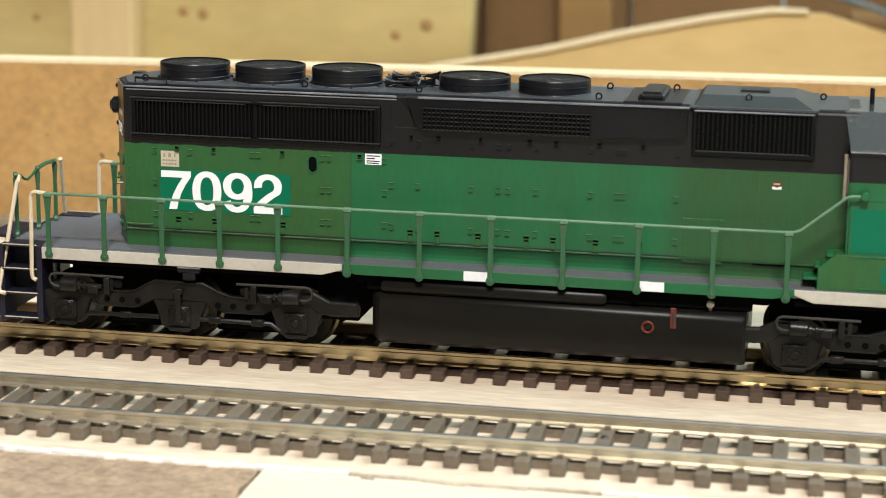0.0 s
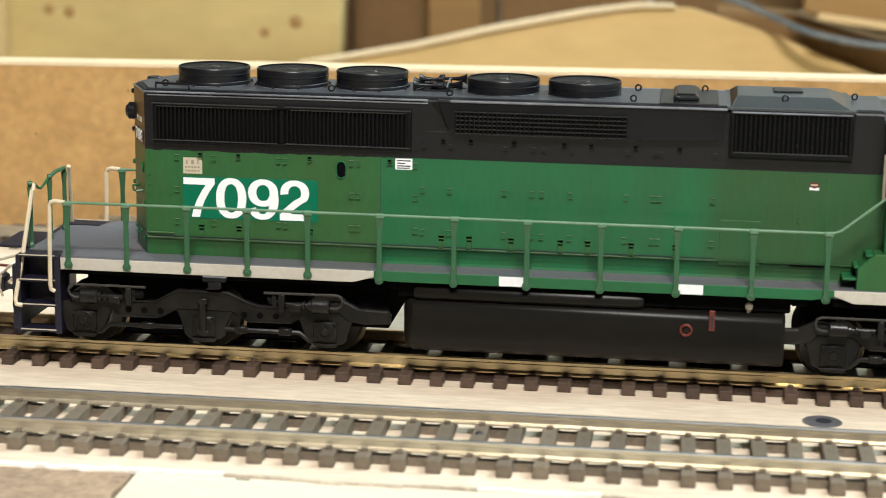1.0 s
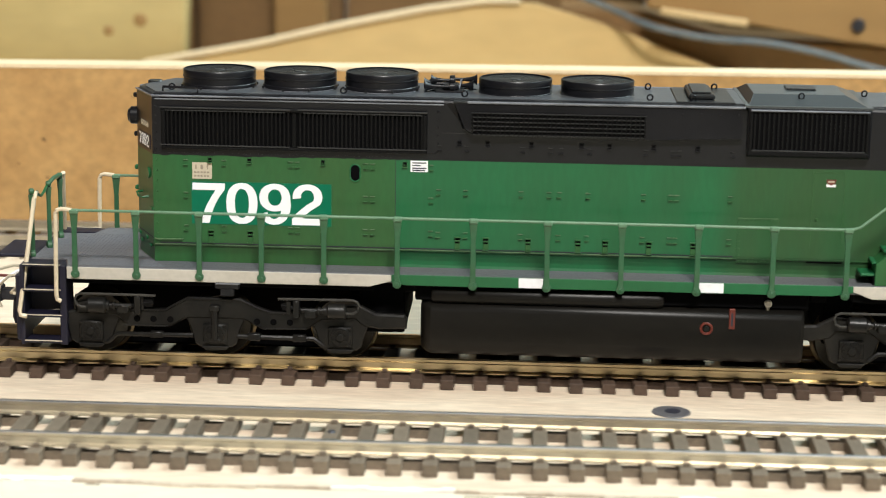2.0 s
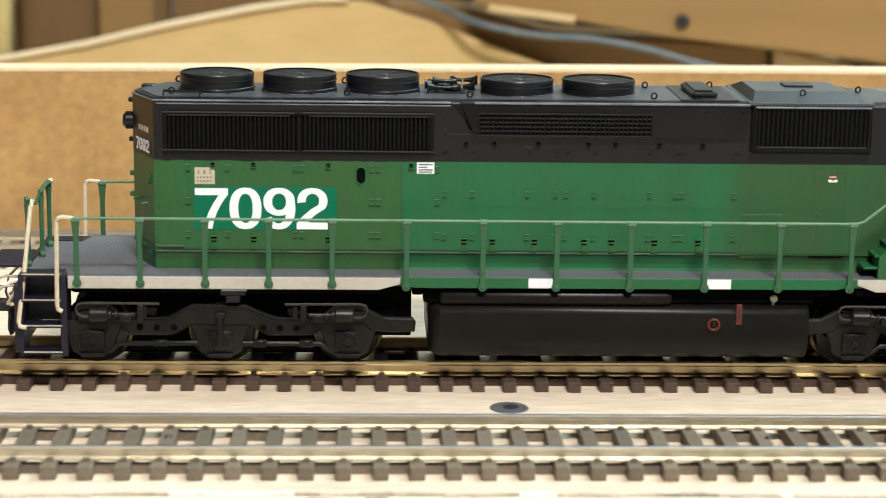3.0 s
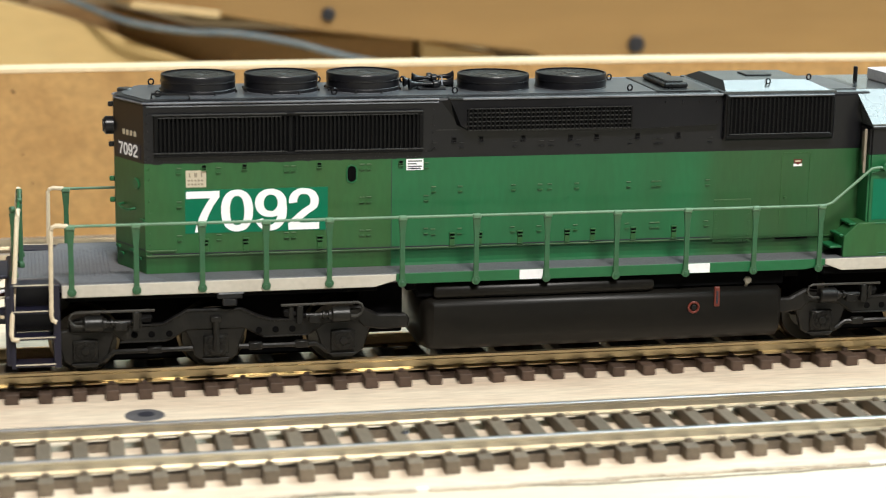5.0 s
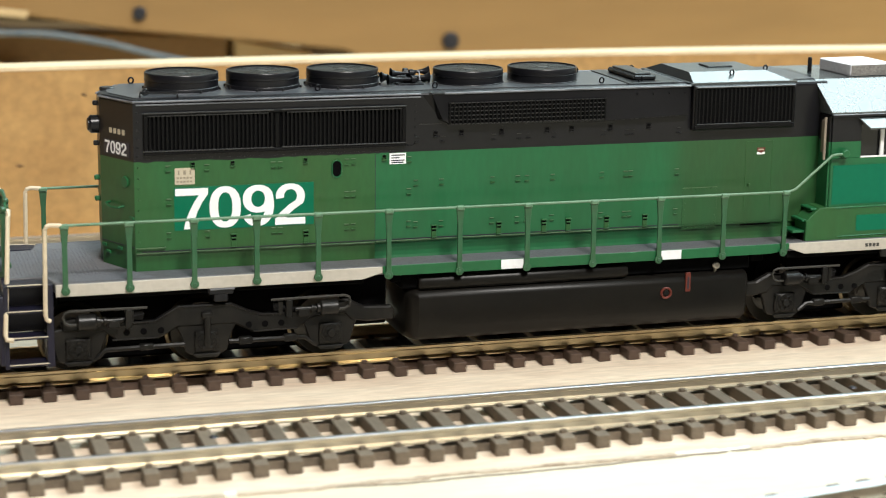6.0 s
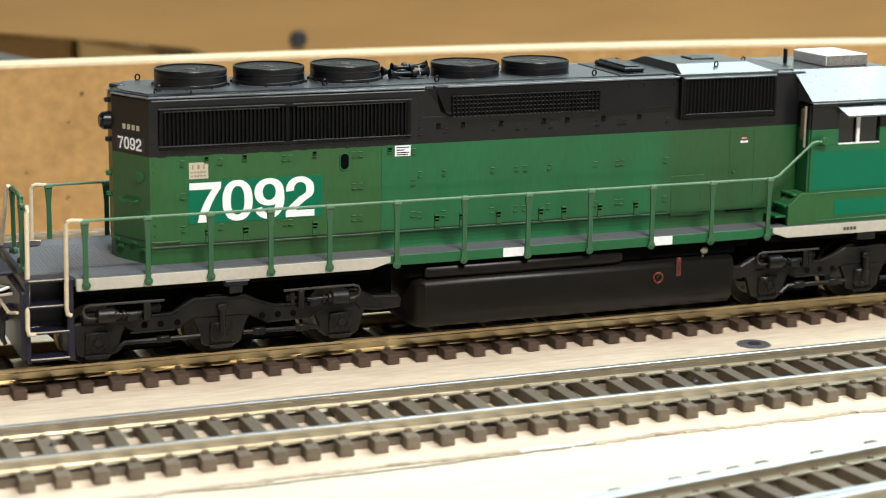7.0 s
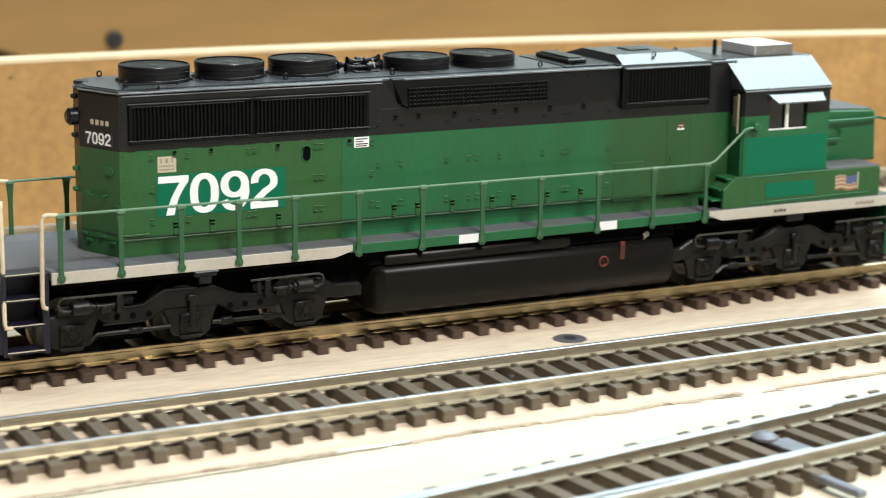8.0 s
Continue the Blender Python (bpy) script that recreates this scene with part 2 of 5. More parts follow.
# ---- mesh tools, in millimetres ----
class Shape:
    def __init__(self):
        self.v, self.f, self.smooth = [], [], []

    def add(self, verts, faces, smooth=False):
        n = len(self.v)
        self.v += [tuple(p) for p in verts]
        self.f += [tuple(i + n for i in f) for f in faces]
        self.smooth += [smooth] * len(faces)
        return self

    def box(self, x0, x1, y0, y1, z0, z1, c=0.0):
        """A block, its edges cut off by c."""
        if c <= 0:
            v = [(x, y, z) for x in (x0, x1) for y in (y0, y1) for z in (z0, z1)]
            return self.add(v, [(0, 1, 3, 2), (4, 6, 7, 5), (0, 4, 5, 1), (2, 3, 7, 6), (0, 2, 6, 4), (1, 5, 7, 3)])
        bm = bmesh.new()
        bmesh.ops.create_cube(bm, size=1)
        for p in bm.verts:
            p.co = Vector(((x0 + x1) / 2 + p.co.x * (x1 - x0), (y0 + y1) / 2 + p.co.y * (y1 - y0), (z0 + z1) / 2 + p.co.z * (z1 - z0)))
        bmesh.ops.bevel(bm, geom=bm.edges[:], offset=c, segments=1, affect="EDGES")
        return self.take(bm)

    def take(self, bm, smooth=False):
        bm.verts.index_update()
        self.add([p.co[:] for p in bm.verts], [[p.index for p in f.verts] for f in bm.faces], smooth)
        bm.free()
        return self

    def prism(self, outline, a, b, axis="y", c=0.0):
        """An outline (x, z) run along y, (y, z) along x or (x, y) along z, from a to b, with its end edges cut off by c."""
        place = {"y": lambda p, d: (p[0], d, p[1]), "x": lambda p, d: (d, p[0], p[1]), "z": lambda p, d: (p[0], p[1], d)}[axis]
        bm = bmesh.new()
        one = [bm.verts.new(place(p, a)) for p in outline]
        two = [bm.verts.new(place(p, b)) for p in outline]
        n = len(outline)
        ends = [bm.faces.new(one), bm.faces.new(two)]
        for i in range(n):
            bm.faces.new((one[i], one[(i + 1) % n], two[(i + 1) % n], two[i]))
        bmesh.ops.recalc_face_normals(bm, faces=bm.faces[:])
        if c:
            bmesh.ops.bevel(bm, geom=[e for f in ends for e in f.edges], offset=c, segments=1, affect="EDGES")
        return self.take(bm)

    def lathe(self, profile, centre, axis="y", n=24, start=0.0, end=360.0):
        """A profile of (radius, distance along the axis) turned round it."""
        rings = []
        whole = end - start >= 360
        steps = n if whole else n + 1
        for k in range(steps):
            a = radians(start + (end - start) * k / n)
            ca, sa = math.cos(a), math.sin(a)
            for r, d in profile:
                p = {"y": (r * ca, d, r * sa), "z": (r * ca, r * sa, d), "x": (d, r * ca, r * sa)}[axis]
                rings.append((p[0] + centre[0], p[1] + centre[1], p[2] + centre[2]))
        m = len(profile)
        faces = []
        for k in range(n):
            a, b = k * m, ((k + 1) % steps) * m
            for i in range(m - 1):
                faces.append((a + i, a + i + 1, b + i + 1, b + i))
        return self.add(rings, faces, True)

    def disc(self, centre, r, h0, h1, axis="y", n=20, c=0.0):
        prof = [(0.0001, h0), (r - c, h0), (r, h0 + (c if h1 > h0 else -c)), (r, h1 - (c if h1 > h0 else -c)), (r - c, h1), (0.0001, h1)]
        return self.lathe(prof, centre, axis, n)

    def tube(self, points, r, n=8, closed=False):
        """A round bar along points."""
        pts = [Vector(p) for p in points]
        verts, faces = [], []
        up = Vector((0.13, 0.31, 0.94))
        for i, p in enumerate(pts):
            a = pts[i - 1] if (i or closed) else pts[0]
            b = pts[(i + 1) % len(pts)] if (i < len(pts) - 1 or closed) else pts[-1]
            t = (b - a).normalized()
            s = t.cross(up)
            s = s.normalized() if s.length > 0.05 else t.orthogonal().normalized()
            w = s.cross(t)
            for k in range(n):
                q = 2 * math.pi * k / n
                verts.append(p + r * (math.cos(q) * s + math.sin(q) * w))
        for i in range(len(pts) - (0 if closed else 1)):
            a, b = i * n, ((i + 1) % len(pts)) * n
            for k in range(n):
                faces.append((a + k, a + (k + 1) % n, b + (k + 1) % n, b + k))
        self.add(verts, faces, True)
        if not closed:
            last = (len(pts) - 1) * n
            base = len(self.v) - len(verts)
            self.f += [tuple(base + k for k in range(n))[::-1], tuple(base + last + k for k in range(n))]
            self.smooth += [False, False]
        return self

    def mirrored(self):
        """The same on both sides of the long axis."""
        n, count = len(self.v), len(self.f)
        self.v += [(x, -y, z) for x, y, z in self.v]
        for i in range(count):
            self.f.append(tuple(k + n for k in self.f[i])[::-1])
            self.smooth.append(self.smooth[i])
        return self

    def moved(self, dx=0, dy=0, dz=0, turn=0):
        ca, sa = math.cos(radians(turn)), math.sin(radians(turn))
        self.v = [(x * ca - y * sa + dx, x * sa + y * ca + dy, z + dz) for x, y, z in self.v]
        return self

    def mesh(self, name):
        me = bpy.data.meshes.new(name)
        me.from_pydata([(x * MM, y * MM, z * MM) for x, y, z in self.v], [], self.f)
        bm = bmesh.new()
        bm.from_mesh(me)
        bmesh.ops.recalc_face_normals(bm, faces=bm.faces[:])
        bm.to_mesh(me)
        bm.free()
        me.polygons.foreach_set("use_smooth", self.smooth)
        if any(self.smooth):
            me.set_sharp_from_angle(angle=radians(40))
        me.update()
        return me


def part(name, shape, mat, parent, label="", m=None):
    me = shape if isinstance(shape, bpy.types.Mesh) else shape.mesh(name)
    if not me.materials:
        me.materials.append(mat)
    ob = new(name, me)
    ob.parent = parent
    if m is not None:
        ob.matrix_basis = m
    if label:
        ob["label"] = label
    return ob


def thing(name, shape, mat, label, category, group="", kind="", m=None):
    ob = part(name, shape, mat, None, "", m)
    return tagged(ob, label, category, group, kind)


def holder(name, label, category, group="", kind="", m=None):
    ob = new(name)
    ob.empty_display_size = 0.01
    if m is not None:
        ob.matrix_basis = m
    return tagged(ob, label, category, group, kind)


def arc(cx, cz, r, a0, a1, n=8):
    return [(cx + r * math.cos(radians(a0 + (a1 - a0) * k / n)), cz + r * math.sin(radians(a0 + (a1 - a0) * k / n))) for k in range(n + 1)]


# ---- the room that closes the place ----
def slab(name, x0, x1, y0, y1, z0, z1, mat, label, category="room"):
    return thing(name, Shape().box(x0, x1, y0, y1, z0, z1), mat, label, category, kind="structure")


slab("floor", -2600, 3000, -2600, 2200, -1020, -960, FLOORM, "plain grey basement floor", "floor")
slab("ceiling", -2600, 3000, -2600, 2200, 1680, 1740, PLASTER, "plain white basement ceiling", "ceiling")
slab("wall_north", -2600, 3000, 2200, 2260, -1020, 1740, PLASTER, "plain white wall behind the layout", "wall")
slab("wall_south", -2600, 3000, -2660, -2600, -1020, 1740, BASEMENT, "plain dark panelled wall before the layout", "wall")
slab("wall_east", 3000, 3060, -2660, 2260, -1020, 1740, PLASTER, "plain white wall at the layout's end", "wall")
slab("wall_west", -2660, -2600, -2660, 2260, -1020, 1740, BASEMENT, "plain dark panelled wall at the layout's end", "wall")


def ceiling_lamp(place, sx, sy):
    x, y = place[0] * 1000, place[1] * 1000
    lamp = holder("ceiling_lamp", "white fluorescent ceiling lamp with a long tube", "lamp", "ceiling lamps")
    part("housing", Shape().box(x - sx * 500, x + sx * 500, y - sy * 500, y + sy * 500, 1640, 1680, 4), PLASTER, lamp)
    ends = ((x, y - sy * 480, 1622), (x, y + sy * 480, 1622)) if sy > sx else ((x - sx * 480, y, 1622), (x + sx * 480, y, 1622))
    part("tube", Shape().tube(ends, 16, 12), TUBE, lamp, "glowing white tube")


for place, sx, sy, _, _ in LAMPS:
    ceiling_lamp(place, sx, sy)

# ---- the layout: boards, wall and what lies behind ----
BZ = -4.6
table = slab("layout_table", -700, 900, -420, 140, -40, -7.2, BOARDN, "pale plywood layout table", "table")
for lx in (-660, 80, 830):
    for ly in (-390, 90):
        part("table_leg", Shape().box(lx, lx + 45, ly, ly + 45, -960, -40, 2), PINE, table)
track_board = Shape()
rng = random.Random(4)
near_edge = [(-700 + 8 * i, -70.3 + rng.uniform(-0.55, 0.55)) for i in range(201)]
track_board.prism(near_edge + [(900, 136), (-700, 136)], -7.2, BZ, "z")
thing("track_board", track_board, BOARD, "pale tan fibre board that carries the tracks", "board", kind="structure")
near_board = Shape().box(-94.5, 900, -420, -70.9, -7.2, -4.75, 0.15)
thing("near_board", near_board, BOARDN, "cream bare wooden board beside the tracks", "board", kind="structure")
cork_edge = [(-95.2 + rng.uniform(-0.5, 0.5), -71.2 - 3.2 * i) for i in range(60)]
cork = Shape().prism([(-700 + 9.3 * i, -71.4 + rng.uniform(-0.5, 0.5)) for i in range(65)] + cork_edge + [(-700, -262)], -7.2, -4.9, "z")
thing("cork_sheet", cork, CORK, "rough brown cork sheet glued beside the tracks", "cork sheet", kind="structure")
torn, fibre = Shape(), Shape()
for i in range(0, 200):
    (xa, ya), (xb, yb) = near_edge[i], near_edge[i + 1]
    if xb < -180 or xa > 330:
        continue
    for k in range(4):
        f0, f1 = k / 4, (k + 1) / 4
        x0, x1 = xa + (xb - xa) * f0, xa + (xb - xa) * f1
        y0 = ya + (yb - ya) * f0
        w = rng.uniform(0.15, 0.9) * (1.5 if x0 < -80 else 0.9)
        lift = BZ + rng.uniform(0.06, 0.3)
        if x0 < -80 or noise.noise(Vector((x0 * 0.05, 2.2, 9.1))) > 0.28:
            torn.prism([(x0, y0 + rng.uniform(0.2, 0.9)), (x1, y0 + rng.uniform(0.2, 0.9)), (x1, y0 - w), (x0, y0 - w * rng.uniform(0.6, 1.2))], -5.2, lift, "z")
        else:
            sway = 0.9 * noise.noise(Vector((x0 * 0.07, 5.5, 0.3))) + 0.5 * noise.noise(Vector((x0 * 0.3, 1.5, 4.3)))
            w += 0.25
            fibre.prism([(x0, y0 + sway + 0.35), (x1, y0 + sway + rng.uniform(0.2, 0.5)), (x1, y0 + sway - w), (x0, y0 + sway - w * rng.uniform(0.7, 1.2))], -5.2, BZ + 0.05 + 0.4 * (lift - BZ), "z")
tagged(part("torn_edge", torn, TORN, None), "ragged torn white paper edge along the board", "paper edge", kind="stuff")
tagged(part("fibre_edge", fibre, FIBRE, None), "rough brown fibre edge of the track board", "board edge", kind="stuff")
seam_bits = []
run = []
for i in range(352):
    x = -92 + 1.2 * i
    n1, n2 = noise.noise(Vector((x * 0.06, 3.1, 0))), noise.noise(Vector((x * 0.45, 7.7, 0)))
    y = -71.6 + 1.2 * math.sin(x * 0.043) + 0.9 * n1 + 0.35 * n2
    w = max(0.0, (0.24 if 40 < x < 160 else 0.04) + 0.20 * noise.noise(Vector((x * 0.10, 1.3, 5.0))) + 0.22 * noise.noise(Vector((x * 0.55, 4.3, 2.0))))
    if w > 0.07:
        run.append((x, y, w))
    elif run:
        seam_bits.append(run)
        run = []
crack = holder("board_seam", "thin dark torn seam in the cream board", "seam", kind="structure")
for run in seam_bits:
    if len(run) > 2:
        outline = [(x, y + w) for x, y, w in run] + [(x, y - w * 0.8) for x, y, w in run[::-1]]
        part("crack", Shape().prism(outline, -5.0, -4.6 + 0.02 * (len(run) % 5), "z"), PRINT, crack)


def wall_line(x):
    far = 230.0 if x > 170 else 390.0
    return 126.0 - (27.0 if x > 170 else 24.0) * ((x - 170) / far) ** 2


def backboard():
    xs = [-420 + 20 * i for i in range(54)]
    body, edge = Shape(), Shape()
    for shape, z0, z1, grow in ((body, -7.2, 38.7, 0.0), (edge, 38.7, 39.6, 0.15)):
        verts, faces = [], []
        for x in xs:
            y = wall_line(x)
            verts += [(x, y - grow, z0), (x, y - grow, z1), (x, y + 9 + grow, z1), (x, y + 9 + grow, z0)]
        for i in range(len(xs) - 1):
            a, b = 4 * i, 4 * i + 4
            faces += [(a + k, a + (k + 1) % 4, b + (k + 1) % 4, b + k) for k in range(4)]
        faces += [(0, 1, 2, 3), (len(verts) - 4, len(verts) - 1, len(verts) - 2, len(verts) - 3)]
        shape.add(verts, faces)
    wall = thing("wall_backboard", body, HARDBOARD, "bent brown hardboard backboard behind the tracks", "backboard", kind="structure")
    part("top_edge", edge, PALEEDGE, wall, "pale sawn top edge")
    knots = random.Random(9)
    for _ in range(60):
        x, z = knots.uniform(-300, 420), knots.uniform(2, 36)
        y = wall_line(x)
        s = knots.uniform(0.22, 0.62)
        lens = Shape().lathe([(0.001, -0.12), (s * 0.7, -0.08), (s, 0.05)], (0, 0, 0), "y", 9)
        lens.v = [(kx * knots.uniform(1.2, 1.7), ky, kz * knots.uniform(0.7, 1.1)) for kx, ky, kz in lens.v]
        part("knot", lens, DARKWOOD, wall, "", pose(x * MM, (y - 0.02) * MM, z * MM, 0, knots.uniform(0, 180), 0))
    strip = Shape()
    verts, faces = [], []
    for x in xs:
        y = wall_line(x)
        verts += [(x, y - 7, BZ - 0.2), (x, y - 7, BZ + 0.5), (x, y - 0.2, BZ + 0.5), (x, y - 0.2, BZ - 0.2)]
    for i in range(len(xs) - 1):
        a, b = 4 * i, 4 * i + 4
        faces += [(a + k, a + (k + 1) % 4, b + (k + 1) % 4, b + k) for k in range(4)]
    strip.add(verts, faces)
    thing("white_strip", strip, BOARDN, "cream strip of card along the backboard's foot", "strip", kind="structure")


backboard()


def panel(name, outline, y, thick, mat, label, category="board"):
    """An upright board of an (x, z) outline; its foot goes down out of sight."""
    return thing(name, Shape().prism(outline, y, y + thick, "y", 0.8), mat, label, category)


shelf = slab("shelf", -700, 1000, 150, 700, -120, -60, BOARDN, "plain lower shelf behind the backboard", "shelf")
for lx in (-660, 930):
    for ly in (180, 640):
        part("shelf_leg", Shape().box(lx, lx + 45, ly, ly + 45, -960, -120, 2), PINE, shelf)
ply = panel("plywood_panel", [(-700, -60), (-150, -60), (-143, 90), (-700, 90)], 392, 12, PLY, "golden plywood panel standing behind the backboard")
for kx, kz, kr in ((-265.7, 24.5, 2.6), (-257.2, 23.6, 2.8), (-163.9, 22.0, 3.2), (-176.6, 17.5, 2.4), (-330.0, 20.0, 2.0)):
    part("knot", Shape().lathe([(0.001, -0.3), (kr * 0.7, -0.2), (kr, 0.4)], (kx, 391.9, kz), "y", 12), BEAM, ply, "brown knot in the veneer")
panel("pine_batten", [(-309, -60), (-283, -60), (-282, 90), (-308.5, 90)], 376, 14, PINE, "pale upright pine batten")
back = holder("dark_back", "dark brown upright planks at the back of the shelf", "planks")
for k in range(8):
    part("plank", Shape().box(-220 + 65 * k, -156.5 + 65 * k, 470 + 2 * (k % 2), 484, -60, 110, 0.8), DARKWOOD, back)
panel("brown_post", [(-118, -60), (-96, -60), (-98, 90), (-120, 90)], 452, 14, BEAM, "brown upright timber post behind the backboard")
leaning = panel("leaning_plywood", [(-330, -60), (-220, -8), (-160, 5.6), (-115, 14.0), (-83, 21.6), (-50, 28.4), (-28, 32.0), (-8, 32.4), (6, 28.5), (20, 24.5), (37, 18), (61, 9), (74, 4), (110, -60)], 380, 6, GOLDPLY, "golden plywood sheet leaning with a pale sawn edge")
part("sawn_edge", Shape().prism([(-160, 5.8), (-115, 14.2), (-83, 21.8), (-50, 28.6), (-28, 32.2), (-14, 32.5), (-14, 33.7), (-28, 33.8), (-51, 30.4), (-84, 23.6), (-116, 15.8), (-161, 7.2)], 378, 387, "y", 0.3), PALEEDGE, leaning, "pale sawn edge")
panel("timber_offcut", [(0, -60), (2, 30), (32, 29), (66, 20), (150, 16), (152, -60)], 389, 40, BROWNBOX, "brown timber offcut behind the plywood", "timber")
panel("pale_offcut", [(152.5, -60), (184, -60), (184, 9), (153, 15)], 388, 30, PINE, "pale pine offcut behind the backboard", "timber")
beam = panel("timber_beam", [(34, 33), (68, 28), (107, 21.6), (153, 16.8), (191, 12.6), (215, 4), (300, -60), (900, -60), (900, 90), (30, 90)], 366, 38, BEAM, "long brown timber beam with dark bolt heads")
part("nailed_strip", Shape().prism([(38, 31.0), (71, 26.8), (71.5, 29.6), (39, 33.4)], 362, 365.9, "y", 0.4), PINE, beam, "short pale strip nailed along the beam")
for bx, bz, br in ((112.5, 27.9, 2.6), (234.6, 15.3, 3.4)):
    thing("bolt_head", Shape().disc((bx, 366.2, bz), br, -2.2, 0.6, "y", 16, 0.5), STEEL, "dark bolt head sunk in the timber beam", "bolt", "bolt heads")
cable_points = [(-40, 377, 48), (5, 377, 37.0), (20.6, 375, 31.5), (35.4, 366, 26.2), (56.7, 364.4, 22.2), (78, 364.4, 20.9), (99.4, 364.4, 17.2), (119, 364.4, 12.1), (170, 364, 0), (260, 364, -30)]
fine = []
for i in range(len(cable_points) - 1):
    p0, p1, p2, p3 = (Vector(cable_points[max(0, min(len(cable_points) - 1, i + k))]) for k in (-1, 0, 1, 2))
    for k in range(6):
        s = k / 6
        fine.append(0.5 * (2 * p1 + (p2 - p0) * s + (2 * p0 - 5 * p1 + 4 * p2 - p3) * s * s + (3 * p1 - p0 - 3 * p2 + p3) * s ** 3))
thing("cable", Shape().tube(fine, 1.3, 10), CABLE, "blue-grey cable hanging behind the backboard", "cable")

# ---- the locomotive: x forward from the rear truck's middle axle, z up from the rail tops ----
loco = holder("locomotive", "green and black six-axle model diesel locomotive on its rails", "model locomotive", m=pose(TRAVEL[0][1], 0, 0))
HY, SY = 11.45, 17.75


def hood_outline(grow=0.0, front=128.0):
    h = HY + grow
    return [(front, -h), (-12.2 - grow * 0.3, -h), (-17.0 - grow, -1.8), (-17.0 - grow, 1.8), (-12.2 - grow * 0.3, h), (front, h)]


def build_hood():
    h = HY
    rear = [(33.4, -h), (-12.2, -h), (-17.0, -1.8), (-17.0, 1.8), (-12.2, h), (33.4, h)]
    lower = part("hood_side", Shape().prism(rear, 21.7, 39.0, "z"), OLIVE, loco, "dusty green rear hood side")
    part("hood_side", Shape().box(33.4, 128.0, -h, h, 21.7, 39.0), FADED, loco, "green middle hood side, sooty towards the cab")
    part("hood_base", Shape().prism([(33.4, -h + 0.15), (-12.1, -h + 0.15), (-16.85, -1.75), (-16.85, 1.75), (-12.1, h - 0.15), (33.4, h - 0.15)], 18.4, 21.75, "z"), OLIVE, loco, "dusty green hood base")
    top = Shape().prism(hood_outline(0.02), 39.0, 49.4, "z")
    rings = [(0.02, 49.4), (-0.05, 49.75), (-0.3, 50.1), (-0.75, 50.32), (-1.5, 50.42), (-5.0, 50.5)]
    n = 6
    top.add([(x, y, z) for grow, z in rings for x, y in hood_outline(grow)], [(k * n + i, k * n + (i + 1) % n, (k + 1) * n + (i + 1) % n, (k + 1) * n + i) for k in range(len(rings) - 1) for i in range(n)] + [tuple(range(5 * n, 6 * n))])
    # Thin sheet added over the roof to carry the painted sheen.
    part("roof_sheet", Shape().prism(hood_outline(-1.7, 126.0), 50.4, 50.55, "z"), ROOFTOP, loco, "blue-black roof sheet with a painted sheen")
    upper = part("hood_top", top, BLACK, loco, "black upper hood and roof")
    skirt = Shape()
    prof = [(-11.3, 21.9), (-11.62, 21.85), (-11.62, 21.65), (-11.25, 21.4), (-11.1, 20.6), (-11.1, 19.8), (-11.2, 19.0), (-11.4, 18.4)]
    skirt.prism(prof + [(-y, z) for y, z in prof[::-1]], 33.4, 126, "x")
    part("hood_skirt", skirt, FADED, loco, "green coved hood skirt")
    for x0, x1 in ((-12.0, 33.3), (33.5, 96.4)):
        part("base_ledge", Shape().tube([(x0, -HY - 0.08, 21.85), (x1, -HY - 0.08, 21.75)], 0.16, 6), LITGREEN, loco, "worn ledge along the hood's foot, painted as lit")
    for z0 in (39.0,):
        edge = Shape()
        r = random.Random(2)
        pts = []
        for i in range(60):
            pts.append((-12 + 0.85 * i, z0 - 0.05 + r.uniform(-0.18, 0.12)))
        edge.prism(pts + [(39, 39.4), (-12, 39.4)], -HY - 0.05, -HY + 0.3, "y")
        part("paint_edge", edge, BLACK, loco, "uneven black paint edge")
    # seams between the hood doors
    seam = Shape()
    for x in (33.4,):
        seam.box(x - 0.05, x + 0.05, -HY - 0.03, -HY + 0.2, 22.3, 38.8)
    seam.box(-11, 96.4, -HY - 0.04, -HY + 0.2, 22.05, 22.25)
    seam.mirrored()
    part("door_seams", seam, INK, loco, "fine dark door seams")["kind"] = "stuff"
    return lower, upper


hood_low, hood_up = build_hood()


